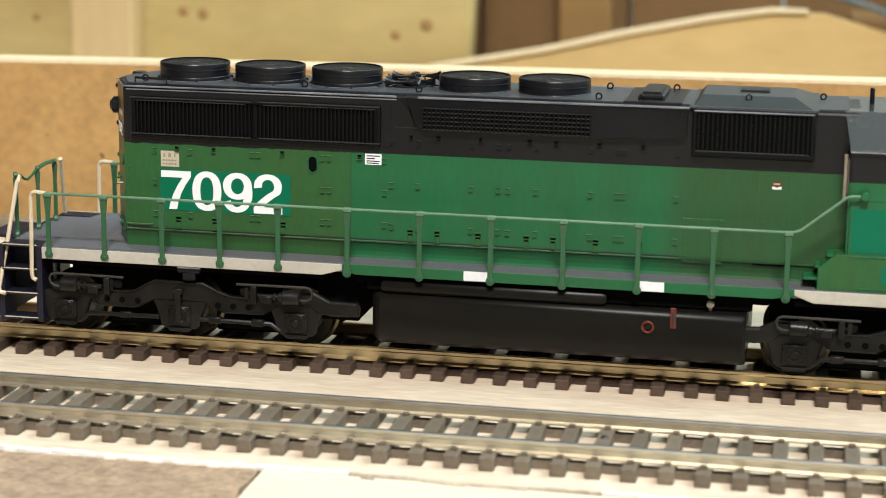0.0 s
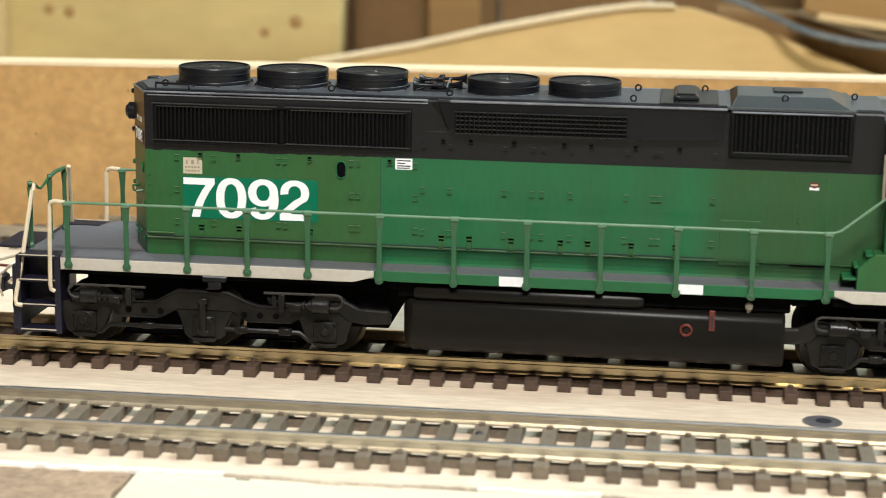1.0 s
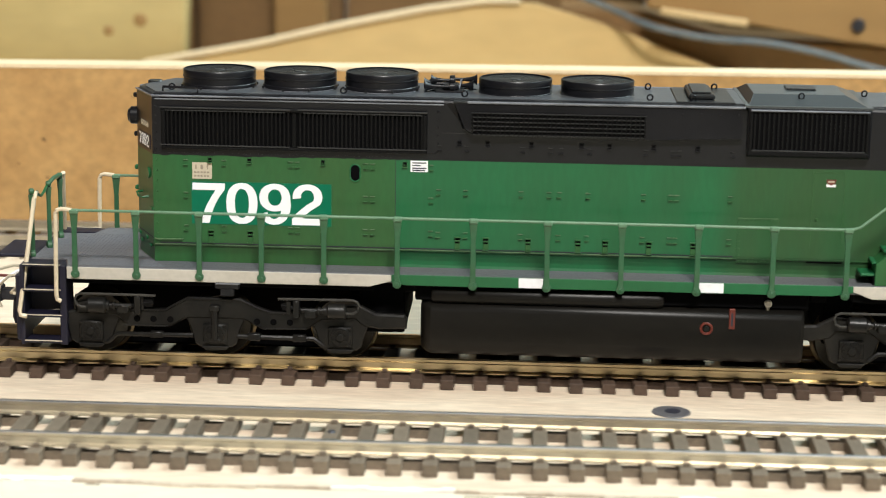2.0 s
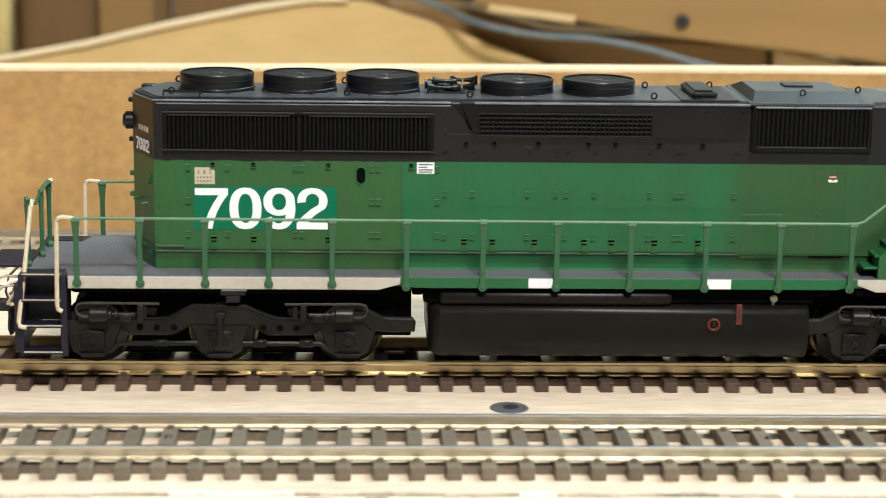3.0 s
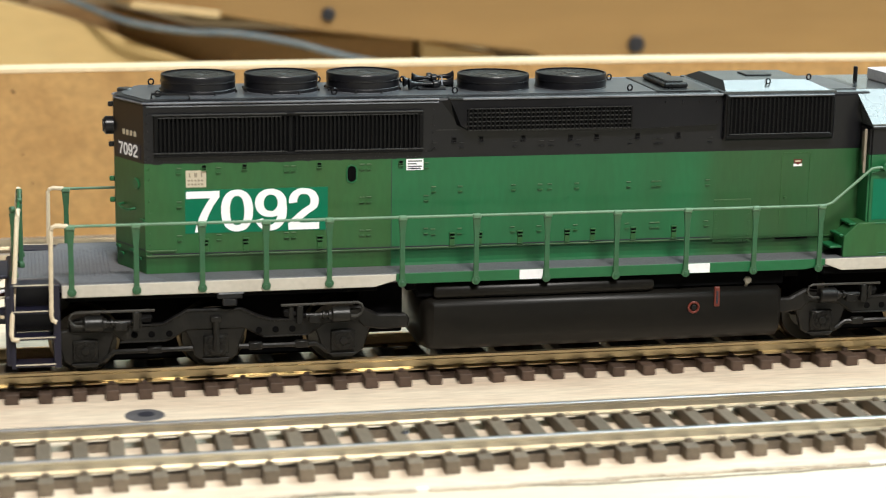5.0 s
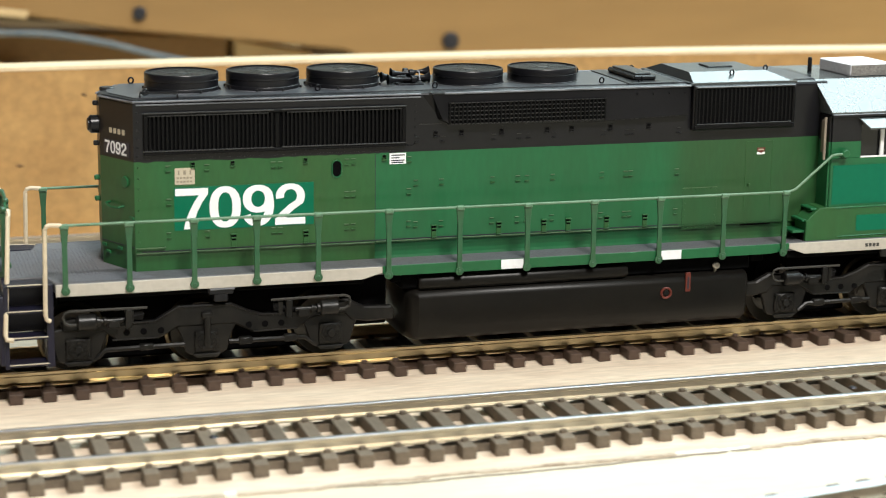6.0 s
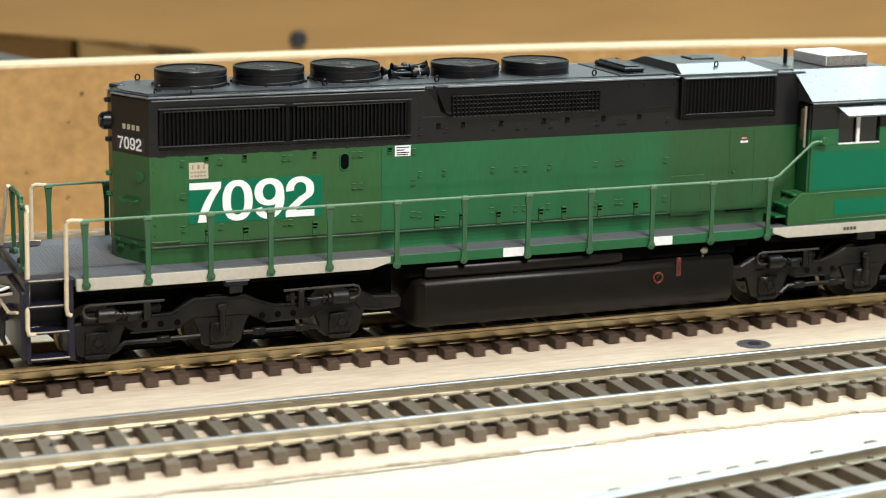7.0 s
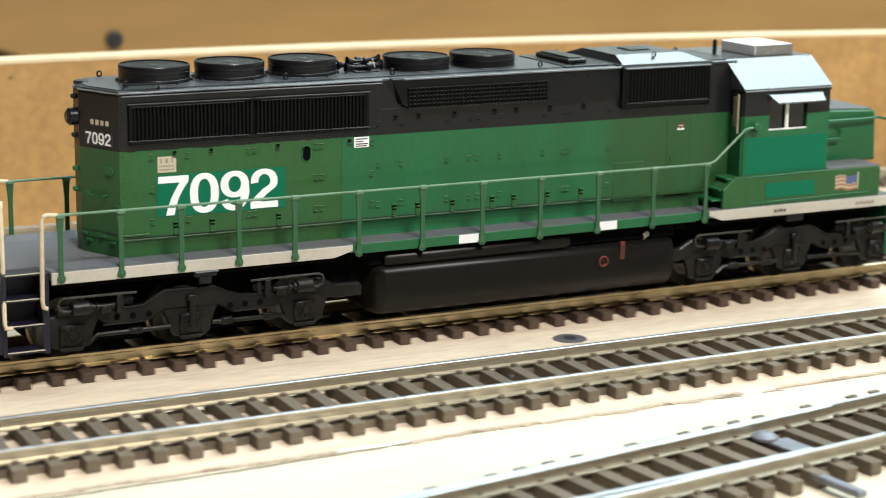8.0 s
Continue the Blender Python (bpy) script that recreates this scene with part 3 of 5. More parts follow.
def build_radiator():
    for side in (-1, 1):
        s = 1 if side < 0 else -1
        y = lambda d: s * (-HY - d)
        fr = Shape()
        for x0, x1, z0, z1 in ((-10.4, 39.2, 47.4, 48.0), (-10.4, 39.2, 40.2, 40.8), (-10.4, -9.6, 40.8, 47.4), (38.4, 39.2, 40.8, 47.4), (14.0, 14.9, 40.8, 47.4)):
            d = 0.3 if x0 == 14.0 else 0.7
            fr.box(x0, x1, min(y(-0.1), y(d)), max(y(-0.1), y(d)), z0, z1, 0.12)
        grille = part("radiator_grille", fr, GRILLE, loco, "black radiator shutter frame")
        # Near-black sheet for the shade behind the slats.
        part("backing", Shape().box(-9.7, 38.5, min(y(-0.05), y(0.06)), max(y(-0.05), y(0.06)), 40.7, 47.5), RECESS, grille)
        slat = Shape().box(-0.17, 0.17, min(y(0.05), y(0.5)), max(y(0.05), y(0.5)), 40.8, 47.4).mesh("slat")
        xs = [-9.2 + 0.78 * i for i in range(30)] + [15.6 + 0.78 * i for i in range(30)]
        for x in xs:
            part("slat", slat, GRILLE, grille, "", pose(x * MM, 0, 0, 0, 0, 0))
        bars = Shape()
        for xa, xb in ((-10.6, 13.7), (15.2, 39.2)):
            bars.tube([(xa, y(0.75), 47.95), (xb, y(0.75), 47.9)], 0.15, 6).tube([(xa + 1, y(0.65), 47.4), (xb - 1, y(0.65), 47.4)], 0.09, 6)
            bars.tube([(xa, y(0.75), 40.95), (xb, y(0.75), 40.9)], 0.13, 6)
        part("rail_bar", bars, DIMGLINT, grille, "shutter rail with a painted highlight")
        part("rail_bar", Shape().tube([(-10.2, y(0.6), 40.4), (39.0, y(0.6), 40.4)], 0.22, 6), GRILLE, grille)


build_radiator()


def build_brake_grid():
    for s in (1, -1):
        flare = Shape()
        y1 = -HY - 1.25
        outline = [(42.0, 49.6), (97.0, 49.9), (97.0, 44.2), (81, 43.6), (47.6, 43.9), (45.5, 45.0)]
        bm = bmesh.new()
        a = [bm.verts.new((x, s * (-HY + 0.3), z)) for x, z in outline]
        inner = [(44.2, 49.9), (97.0, 50.15), (97.0, 44.5), (81, 43.9), (48.0, 44.1), (46.2, 45.2)]
        b = [bm.verts.new((x, s * (y1 if z < 49 else y1 + 0.35), z)) for x, z in inner]
        n = len(a)
        bm.faces.new(b)
        for i in range(n):
            bm.faces.new((a[i], a[(i + 1) % n], b[(i + 1) % n], b[i]))
        flare.take(bm)
        housing = part("brake_housing", flare, BLACK, loco, "black dynamic brake flare")
        ys = sorted((s * (y1 - 0.03), s * (y1 + 0.05)))
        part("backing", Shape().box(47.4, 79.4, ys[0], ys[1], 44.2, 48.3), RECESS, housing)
        ys = sorted((s * (y1 - 0.42), s * y1))
        bar = Shape().box(-0.13, 0.13, ys[0], ys[1], 44.2, 48.3).mesh("bar")
        for i in range(38):
            part("bar", bar, GRILLE, housing, "", pose((47.6 + 0.855 * i) * MM, 0, 0))
        # Cross bars in a lighter grey, so their lit dashes are painted.
        for k in range(6):
            part("cross_bar", Shape().box(47.4, 79.4, *sorted((s * (y1 - 0.30), s * y1)), 44.15 + 0.8 * k, 44.32 + 0.8 * k), DIMGLINT, housing)
        top = Shape().box(44, 97, *sorted((s * (y1 + 0.2), s * (-HY + 1.5))), 49.85, 50.25, 0.12)
        part("top_lip", top, ROOF, housing)
        part("lower_seam", Shape().box(41.9, 46.4, *sorted((s * (-HY - 0.1), s * (-HY + 0.2))), 44.1, 44.25), DIMGLINT, housing)


build_brake_grid()


def build_air_intake():
    box = Shape().box(98.0, 120.3, -12.9, 12.9, 41.2, 50.2, 0.25)
    intake = part("air_intake", box, BLACK, loco, "black air intake box")
    for s in (1, -1):
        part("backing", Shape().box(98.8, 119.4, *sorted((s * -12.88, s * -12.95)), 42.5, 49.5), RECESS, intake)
        slat = Shape().box(-0.16, 0.16, *sorted((s * -12.9, s * -13.04)), 42.6, 49.4).mesh("slat")
        for i in range(24):
            part("slat", slat, GRILLE, intake, "", pose((99.2 + 0.86 * i) * MM, 0, 0))
        part("frame", Shape().box(98.1, 119.9, *sorted((s * -12.9, s * -13.3)), 41.5, 42.3, 0.12).box(98.2, 98.8, *sorted((s * -12.9, s * -13.2)), 42.3, 49.5, 0.1).box(119.4, 120.0, *sorted((s * -12.9, s * -13.2)), 42.3, 49.5, 0.1), GRILLE, intake)
        part("top_lip", Shape().box(98.4, 119.9, *sorted((s * -12.6, s * -13.5)), 49.75, 50.0, 0.08), GLINT, intake, "worn top lip with a painted highlight")
        part("bottom_lip", Shape().tube([(98.8, s * -13.25, 42.5), (119.3, s * -13.25, 42.5)], 0.12, 6), DIMGLINT, intake)
    hat = Shape()
    lo = [(97.4, -12.5), (120.6, -12.5), (120.6, 12.5), (97.4, 12.5)]
    mid = [(98.2, -11.9), (119.6, -11.9), (119.6, 11.9), (98.2, 11.9)]
    hi = [(99.4, -7.0), (116.2, -7.0), (116.2, 7.0), (99.4, 7.0)]
    v = [(x, y, 50.22) for x, y in lo] + [(x, y, 50.6) for x, y in lo] + [(x, y, 50.64) for x, y in mid] + [(x, y, 52.15) for x, y in hi]
    faces = []
    for k in range(3):
        faces += [(4 * k + i, 4 * k + (i + 1) % 4, 4 * k + 4 + (i + 1) % 4, 4 * k + 4 + i) for i in range(4)]
    hat.add(v, faces + [(12, 13, 14, 15), (3, 2, 1, 0)])
    roofbox = part("intake_hat", hat, HATM, loco, "sloped dark intake hat")
    part("small_cover", Shape().box(106.0, 111.5, -1.5, 3.2, 52.1, 52.5, 0.15), ROOF, roofbox)
    part("end_face", Shape().add([(98.1, -11.8, 50.68), (98.1, 11.8, 50.68), (99.3, 6.9, 52.13), (99.3, -6.9, 52.13), (98.3, -11.8, 50.6), (98.3, 11.8, 50.6), (99.5, 6.9, 52.05), (99.5, -6.9, 52.05)], [(0, 1, 2, 3), (4, 7, 6, 5), (0, 4, 5, 1), (1, 5, 6, 2), (2, 6, 7, 3), (3, 7, 4, 0)]), BLACK, roofbox, "black end of the hat")
    hatch = part("roof_hatch", Shape().box(85.0, 95.9, -10.0, 10.0, 50.25, 50.75, 0.15), ROOF, loco, "black stepped roof hatch")
    part("raised_cover", Shape().box(87.5, 92.3, -7.0, 7.0, 50.7, 51.75, 0.3), ROOF, hatch)
    part("top_plate", Shape().box(88.1, 91.6, -6.0, 6.0, 51.7, 52.1, 0.15), ROOF, hatch)


build_air_intake()


def fan_meshes():
    ring = Shape().lathe([(6.2, -0.6), (7.1, -0.6), (7.08, 0.05), (7.0, 0.15), (6.9, 0.2), (6.9, 1.3), (7.0, 1.35), (7.0, 1.5), (6.9, 1.55), (6.95, 2.5), (6.8, 2.72), (6.55, 2.72), (6.5, 2.2), (6.2, 2.1)], (0, 0, 0), "z", 48)
    floor_ = Shape().disc((0, 0, 0), 6.6, 1.2, 1.35, "z", 40)
    rings = []
    for r in [1.5 + 0.4 * k for k in range(13)]:
        rings.append(Shape().lathe([(r - 0.11, 2.3), (r - 0.11, 2.5), (r + 0.11, 2.5), (r + 0.11, 2.3), (r - 0.11, 2.3)], (0, 0, 0), "z", 40).mesh("guard_ring"))
    mesh_ = Shape()
    mesh_.disc((0, 0, 0), 1.1, 2.2, 2.55, "z", 20, 0.1)
    for k in range(8):
        a = radians(45 * k + 10)
        mesh_.tube([(1.0 * math.cos(a), 1.0 * math.sin(a), 2.35), (6.6 * math.cos(a), 6.6 * math.sin(a), 2.35)], 0.13, 5)
    blades = Shape()
    for k in range(9):
        a = 40 * k
        q = []
        for r, w in ((1.0, 10), (6.2, 14)):
            for d, z in ((-w, 1.45), (w, 2.0)):
                q.append((r * math.cos(radians(a + d)), r * math.sin(radians(a + d)), z))
        q += [(x, y, z - 0.12) for x, y, z in q]
        blades.add(q, [(0, 1, 3, 2), (4, 6, 7, 5), (0, 4, 5, 1), (1, 5, 7, 3), (3, 7, 6, 2), (2, 6, 4, 0)])
    bolt = Shape().disc((0, 0, 0), 0.22, 0.0, 0.45, "z", 6)
    return ring.mesh("roof_fan"), floor_.mesh("fan_floor"), mesh_.mesh("fan_guard"), blades.mesh("fan_blades"), bolt.mesh("bolt"), rings


FAN = fan_meshes()
FAN_BEAD = Shape().lathe([(6.98, 0.02), (7.16, 0.06), (7.16, 0.16), (6.98, 0.2)], (0, 0, -0.68), "z", 48).mesh("rim_bead")
for fx in (-1.3, 14.2, 29.8, 55.2, 70.7):
    fan = part("roof_fan", FAN[0], BLACK, loco, "round black roof fan with a ring guard", pose(fx * MM, 0, (51.2 if fx < 40 else 50.55) * MM))
    part("fan_floor", FAN[1], RECESS, fan)
    # A pale ring draws the highlight round the fan's foot.
    part("rim_bead", FAN_BEAD, GLINT, fan, "rim bead with a painted highlight")
    part("guard", FAN[2], ROOF, fan)
    for ring in FAN[5]:
        part("guard_ring", ring, ROOF, fan)
    part("blades", FAN[3], ROOF, fan)
    for a in (200, 250, 290, 340, 20, 70, 110, 160):
        part("bolt", FAN[4], ROOF, fan, "", pose(7.25 * MM * math.cos(radians(a)), 7.25 * MM * math.sin(radians(a)), -0.6 * MM))

for s in (1, -1):
    y = s * -(HY + 0.08)
    # Roof edge highlights, drawn as thin pale tubes.
    part("roof_edge", Shape().tube([(-17.05, s * -1.8, 50.0), (-12.25, s * -(HY + 0.02), 50.0), (42.2, y, 50.0)], 0.2, 6), GLINT, loco, "worn roof edge with a painted highlight")
    part("roof_gutter", Shape().tube([(-11.6, y, 49.42), (42.2, y, 49.42)], 0.12, 6), GLINT, loco, "thin roof gutter strip")
    part("roof_edge", Shape().tube([(46.6, s * -(HY + 1.0), 50.1), (97.4, s * -(HY + 1.1), 50.2)], 0.24, 6), GLINT, loco, "worn roof edge with a painted highlight")
# lifting rings
RING = Shape().tube([(0.55 * math.cos(radians(a)), 0, 0.75 + 0.55 * math.sin(radians(a))) for a in range(0, 360, 30)], 0.17, 6, True)
RING.tube([(0, 0, -0.2), (0, 0, 0.25)], 0.2, 6)
RING = RING.mesh("lift_ring")
for rx, ry in ((-9.4, 9.6), (-9.2, -7.0), (22.6, 9.6), (23.2, -7.4), (39.0, 8.0), (45.9, -8.4), (80.6, 7.0), (80.2, -8.2), (93.4, 8.4), (88.2, -8.6), (107.9, -8.8), (121.3, 3.2)):
    part("lift_ring", RING, BLACK, loco, "", pose(rx * MM, ry * MM, (51.3 if 97 < rx < 120 else 50.4) * MM, 0, 0, 20))
part("roof_rail", Shape().tube([(-10.5, -9.2, 50.4), (-10.5, -9.2, 51.4), (-3.8, -10.2, 51.4), (-3.8, -10.2, 50.4)], 0.25, 6), BLACK, loco)
part("rear_cap", Shape().disc((-14.6, 4.5, 50.0), 1.5, 0, 0.8, "z", 16, 0.2), ROOF, loco)


def build_horn():
    base = Shape().box(40.0, 45.4, -3.2, 3.0, 50.1, 50.9, 0.2).box(41.5, 44.5, -2.2, 2.2, 50.8, 51.9, 0.3)
    horn = part("air_horn", base, BLACK, loco, "black five-chime air horn")
    for y, z, d, n in ((-2.6, 51.6, -1, 5.0), (-1.0, 52.6, -1, 4.0), (0.8, 51.7, -1, 5.4), (2.4, 52.4, 1, 4.6), (-0.2, 51.6, 1, 4.0)):
        c = 43.2
        trumpet = Shape().lathe([(0.001, 0), (0.35, 0), (0.3, d * n * 0.4), (0.45, d * n * 0.7), (0.75, d * n * 0.9), (1.1, d * n), (0.9, d * n * 0.97), (0.001, d * n * 0.7)], (c, y, z), "x", 14)
        trumpet.disc((c, y, z), 0.75, -d * 0.6, d * 0.4, "x", 12, 0.1)
        part("trumpet", trumpet, BLACK, horn)
    part("pipe", Shape().tube([(38.5, -2, 50.3), (40, -1, 50.8), (43, 0, 51), (46, 1.5, 50.9), (48, 2, 50.3)], 0.25, 6), GRILLE, horn)
    part("clamp", Shape().tube([(44.6, -2.8, 51.3), (44.9, -1, 52.8), (45.0, 1.2, 52.6), (44.8, 2.6, 51.2)], 0.13, 6), DULL, horn, "dull wire clamp")


build_horn()


# latches and hinges of the hood doors
def small_fittings():
    ys = -HY - 0.02

    def fitting_set(main, worn):
        """Meshes of a hinge and a latch, in a paint and its lit, worn edges."""
        hinge = Shape().box(-0.45, 0.45, -0.38, 0.1, -0.6, -0.42, 0.06).mesh("hinge")
        hinge.materials.append(main)
        pin = Shape().box(-0.45, 0.45, -0.24, 0.1, 0.42, 0.54, 0.04).mesh("pin")
        pin.materials.append(worn)
        latch = Shape().box(-0.5, 0.5, -0.16, 0.1, -1.5, 0.9, 0.05).box(-0.6, 0.6, -0.5, 0.1, 0.72, 0.95, 0.06).box(-0.5, 0.5, -0.42, 0.1, 0.02, 0.3, 0.06).box(-0.55, 0.55, -0.46, 0.1, -1.62, -1.42, 0.06).mesh("latch")
        latch.materials.append(main)
        short = Shape().box(-0.45, 0.45, -0.2, 0.1, -0.5, 0.5, 0.05).box(-0.5, 0.5, -0.45, 0.1, -0.62, -0.42, 0.06).mesh("latch")
        short.materials.append(main)
        return hinge, pin, latch, short

    # Slots are near-black blocks; their shade is painted.
    slot = Shape().box(-0.46, 0.46, -0.2, 0.0, 0.3, 0.72).box(-0.42, 0.42, -0.2, 0.0, -0.3, 0.02).mesh("slot")
    slot.materials.append(RECESS)
    green, black = fitting_set(OLIVE, LITGREEN), fitting_set(BLACK, DIMGLINT)

    def place_hinge(x, z, kit):
        h = part("hinge", kit[0], None, loco, "", pose(x * MM, ys * MM, z * MM))
        part("pin", kit[1], None, h)

    small_slot = Shape().box(-0.34, 0.34, -0.24, 0.0, -0.05, 0.42).box(-0.34, 0.34, -0.24, 0.0, -0.38, -0.2).mesh("slot")
    small_slot.materials.append(RECESS)

    def place_latch(x, z, kit, small=False):
        k = part("latch", kit[3 if small else 2], None, loco, "", pose(x * MM, ys * MM, z * MM))
        part("slot", small_slot if small else slot, None, k)

    for x in (-1.4, 6.0, 19.8, 35.1):
        place_latch(x, 38.15, green, True)
    for x in (-1.3, 6.1, 19.9, 45.1, 50.4, 58.3, 67.6, 72.7, 80.8, 89.0):
        place_latch(x, 23.9 if x < 40 else 23.7, green)
    for x in (45.2, 50.4, 58.5, 67.8, 72.9, 81.0, 89.1):
        place_latch(x, 42.3, black, True)
    for z in (37.6, 31.4, 25.1):
        for x in (-6.0, 1.2, 13.7, 15.0, 27.8, 29.1, 40.0):
            if not (-4.7 < x < 21 and 26 < z < 34):
                place_hinge(x, z, green)
    for x in (41.4, 46.5, 56.8, 62.0, 63.9, 69.2, 79.5, 84.5, 85.6, 95.5):
        place_hinge(x, 33.0, green)
        place_hinge(x, 24.9, green)
        place_hinge(x + 0.1, 41.3, black)
    rivet = Shape().lathe([(0.001, -0.2), (0.13, -0.15), (0.2, 0.02)], (0, 0, 0), "y", 6).mesh("rivet")
    rivet_black = Shape().lathe([(0.001, -0.2), (0.13, -0.15), (0.2, 0.02)], (0, 0, 0), "y", 6).mesh("rivet")
    spots = [(97.4 + 0.82 * i, 29.2) for i in range(9)] + [(97.5, 22.4 + 1.35 * i) for i in range(5)] + [(104.1, 22.4 + 1.35 * i) for i in range(5)] + [(97.5 + 0.82 * i, 21.3) for i in range(9)]
    spots += [(-11.4, 22 + 2 * i) for i in range(9)] + [(-11.5, 40 + 1.6 * i) for i in range(6)] + [(41.2, 40.6 + 1.5 * i) for i in range(6)] + [(39.8, 40.3), (40.6, 40.3)]
    spots += [(86 + 3.4 * i, 48.9) for i in range(4)]
    for x, z in spots:
        dark = z > 39
        part("rivet", rivet_black if dark else rivet, BLACK if dark else OLIVE, loco, "", pose(x * MM, (ys - 1.25 if x > 84 and z > 44 else ys) * MM, z * MM))
    part("access_panel", Shape().box(97.0, 104.5, ys - 0.06, ys + 0.2, 21.0, 29.4, 0.03), FADED, loco, "riveted green access panel")
    part("panel_edge", Shape().box(97.0, 104.5, ys - 0.12, ys + 0.1, 29.4, 29.52), LITGREEN, loco)
    door = Shape()
    for x0, x1, z0, z1 in ((110.5, 110.62, 24.2, 38.3), (116.3, 116.42, 24.2, 38.3), (110.5, 116.42, 38.3, 38.42)):
        door.box(x0, x1, ys - 0.06, ys + 0.2, z0, z1)
    part("door_outline", door, OLIVE, loco, "thin door outline")
    part("door_latch", Shape().box(111.2, 111.7, ys - 0.3, ys + 0.1, 29.3, 29.8, 0.06), OLIVE, loco)
    part("door_slot", Shape().box(110.0, 116.6, ys - 0.08, ys + 0.2, 21.25, 21.55), RECESS, loco, "dark door slot")
    part("grab_iron", Shape().tube([(-12.0, ys, 22.9), (-11.6, ys - 0.4, 22.9), (-6.9, ys - 0.4, 22.9), (-6.7, ys, 22.9)], 0.13, 5), LITGREEN, loco)


small_fittings()


# labels, number and paint patches on the side
def flat(name, x0, x1, z0, z1, y, mat, parent, label="", thick=0.05):
    return part(name, Shape().box(x0, x1, y - thick, y + 0.05, z0, z1), mat, parent, label)


YS = -HY - 0.02
def numeral(ch, wide, high, thick=0.05):
    """A bold upright numeral facing -y with its lower left corner at the origin, drawn with broad strokes."""
    shape = Shape()
    layer = [0]

    def stroke(left, right, closed=False):
        n, f, b = len(left), -thick - 0.012 * layer[0], 0.0
        layer[0] += 1
        v = [(x * wide, d, z * high) for d in (f, b) for side in (left, right) for x, z in side]
        faces = []
        for i in range(n if closed else n - 1):
            k = (i + 1) % n
            faces += [(i, k, n + k, n + i), (2 * n + i, 3 * n + i, 3 * n + k, 2 * n + k), (i, 2 * n + i, 2 * n + k, k), (n + i, n + k, 3 * n + k, 3 * n + i)]
        if not closed:
            faces += [(0, n, 3 * n, 2 * n), (n - 1, 3 * n - 1, 4 * n - 1, 2 * n - 1)]
        shape.add(v, faces)

    def oval(cx, cz, rx, rz, a0, a1, n, power=2.3):
        pts = []
        for k in range(n):
            a = radians(a0 + (a1 - a0) * k / (n if a1 - a0 >= 360 else n - 1))
            c, t = math.cos(a), math.sin(a)
            pts.append((cx + rx * math.copysign(abs(c) ** (2 / power), c), cz + rz * math.copysign(abs(t) ** (2 / power), t)))
        return pts

    if ch == "0":
        stroke(oval(0.5, 0.5, 0.5, 0.505, 0, 360, 48), oval(0.5, 0.5, 0.225, 0.355, 0, 360, 48), True)
    elif ch == "7":
        stroke([(0, 0.985), (1.0, 0.985)], [(0, 0.815), (1.0, 0.815)])
        stroke([(0.72, 0.82), (0.56, 0.63), (0.42, 0.42), (0.31, 0.2), (0.25, 0.0)], [(1.0, 0.84), (0.82, 0.64), (0.68, 0.43), (0.575, 0.21), (0.52, 0.0)])
    elif ch == "9":
        stroke(oval(0.485, 0.665, 0.485, 0.34, 0, 360, 44, 2.15), oval(0.485, 0.665, 0.215, 0.2, 0, 360, 44, 2.1), True)
        outer = [(0.97, 0.66)] + oval(0.46, 0.54, 0.53, 0.545, -2, -150, 20, 2.25)
        inner = [(0.72, 0.63)] + oval(0.46, 0.48, 0.245, 0.345, -2, -150, 20, 2.1)
        stroke(outer, inner)
    elif ch == "2":
        stroke([(0.0, 0.165), (1.0, 0.165)], [(0.0, 0.0), (1.0, 0.0)])
        outer = oval(0.505, 0.69, 0.485, 0.315, 188, 20, 22, 2.15) + oval(0.505, 0.69, 0.485, 0.315, 10, -34, 6, 2.15) + [(0.66, 0.385), (0.46, 0.265), (0.36, 0.155)]
        inner = oval(0.505, 0.69, 0.215, 0.175, 188, 20, 22, 2.1) + oval(0.505, 0.69, 0.215, 0.175, 10, -34, 6, 2.1) + [(0.46, 0.49), (0.12, 0.27), (0.0, 0.12)]
        stroke(outer, inner)
    return shape.mesh("numeral")


patch = flat("number_patch", -4.95, 21.4, 25.9, 34.0, YS, PATCH, loco, "fresh bright green number patch", 0.06)
for ch, x0, w in (("7", -4.75, 6.1), ("0", 1.6, 5.9), ("9", 7.85, 6.0), ("2", 14.0, 5.75)):
    part("numeral", numeral(ch, w, 7.75), DECAL, patch, "bold white numeral", pose(x0 * MM, (YS - 0.07) * MM, 26.1 * MM))
lab = flat("side_label", -4.75, -1.05, 34.5, 37.6, YS, CREAM, loco, "cream label with small print", 0.06)
for x0, w in ((-4.2, 0.3), (-3.2, 0.5), (-2.0, 0.25)):
    flat("print_bar", x0, x0 + w, 36.35, 37.15, YS - 0.06, PRINT, lab, "", 0.02)
for z, w in ((35.75, 3.0), (35.05, 2.8)):
    for k in range(5):
        flat("print_bar", -4.4 + 0.6 * k, -4.4 + 0.6 * k + 0.42, z - 0.16, z + 0.16, YS - 0.06, PRINT, lab, "", 0.02)
lab = flat("warning_label", 36.15, 39.4, 36.75, 38.85, YS, DECAL, loco, "white warning label with small print", 0.06)
for z, w in ((38.45, 2.6), (37.95, 1.6), (37.45, 2.6), (37.05, 2.4)):
    flat("print_bar", 36.5, 36.5 + w, z - 0.11, z + 0.11, YS - 0.06, INK, lab, "", 0.02)
lab = flat("small_label", 112.95, 114.7, 35.7, 36.2, YS, DECAL, loco, "small red and white shield label", 0.06)
part("red_mark", Shape().prism([(112.9, 37.1), (114.75, 37.1), (114.6, 36.4), (113.8, 36.0), (113.05, 36.4)], YS - 0.09, YS, "y"), RED, lab)
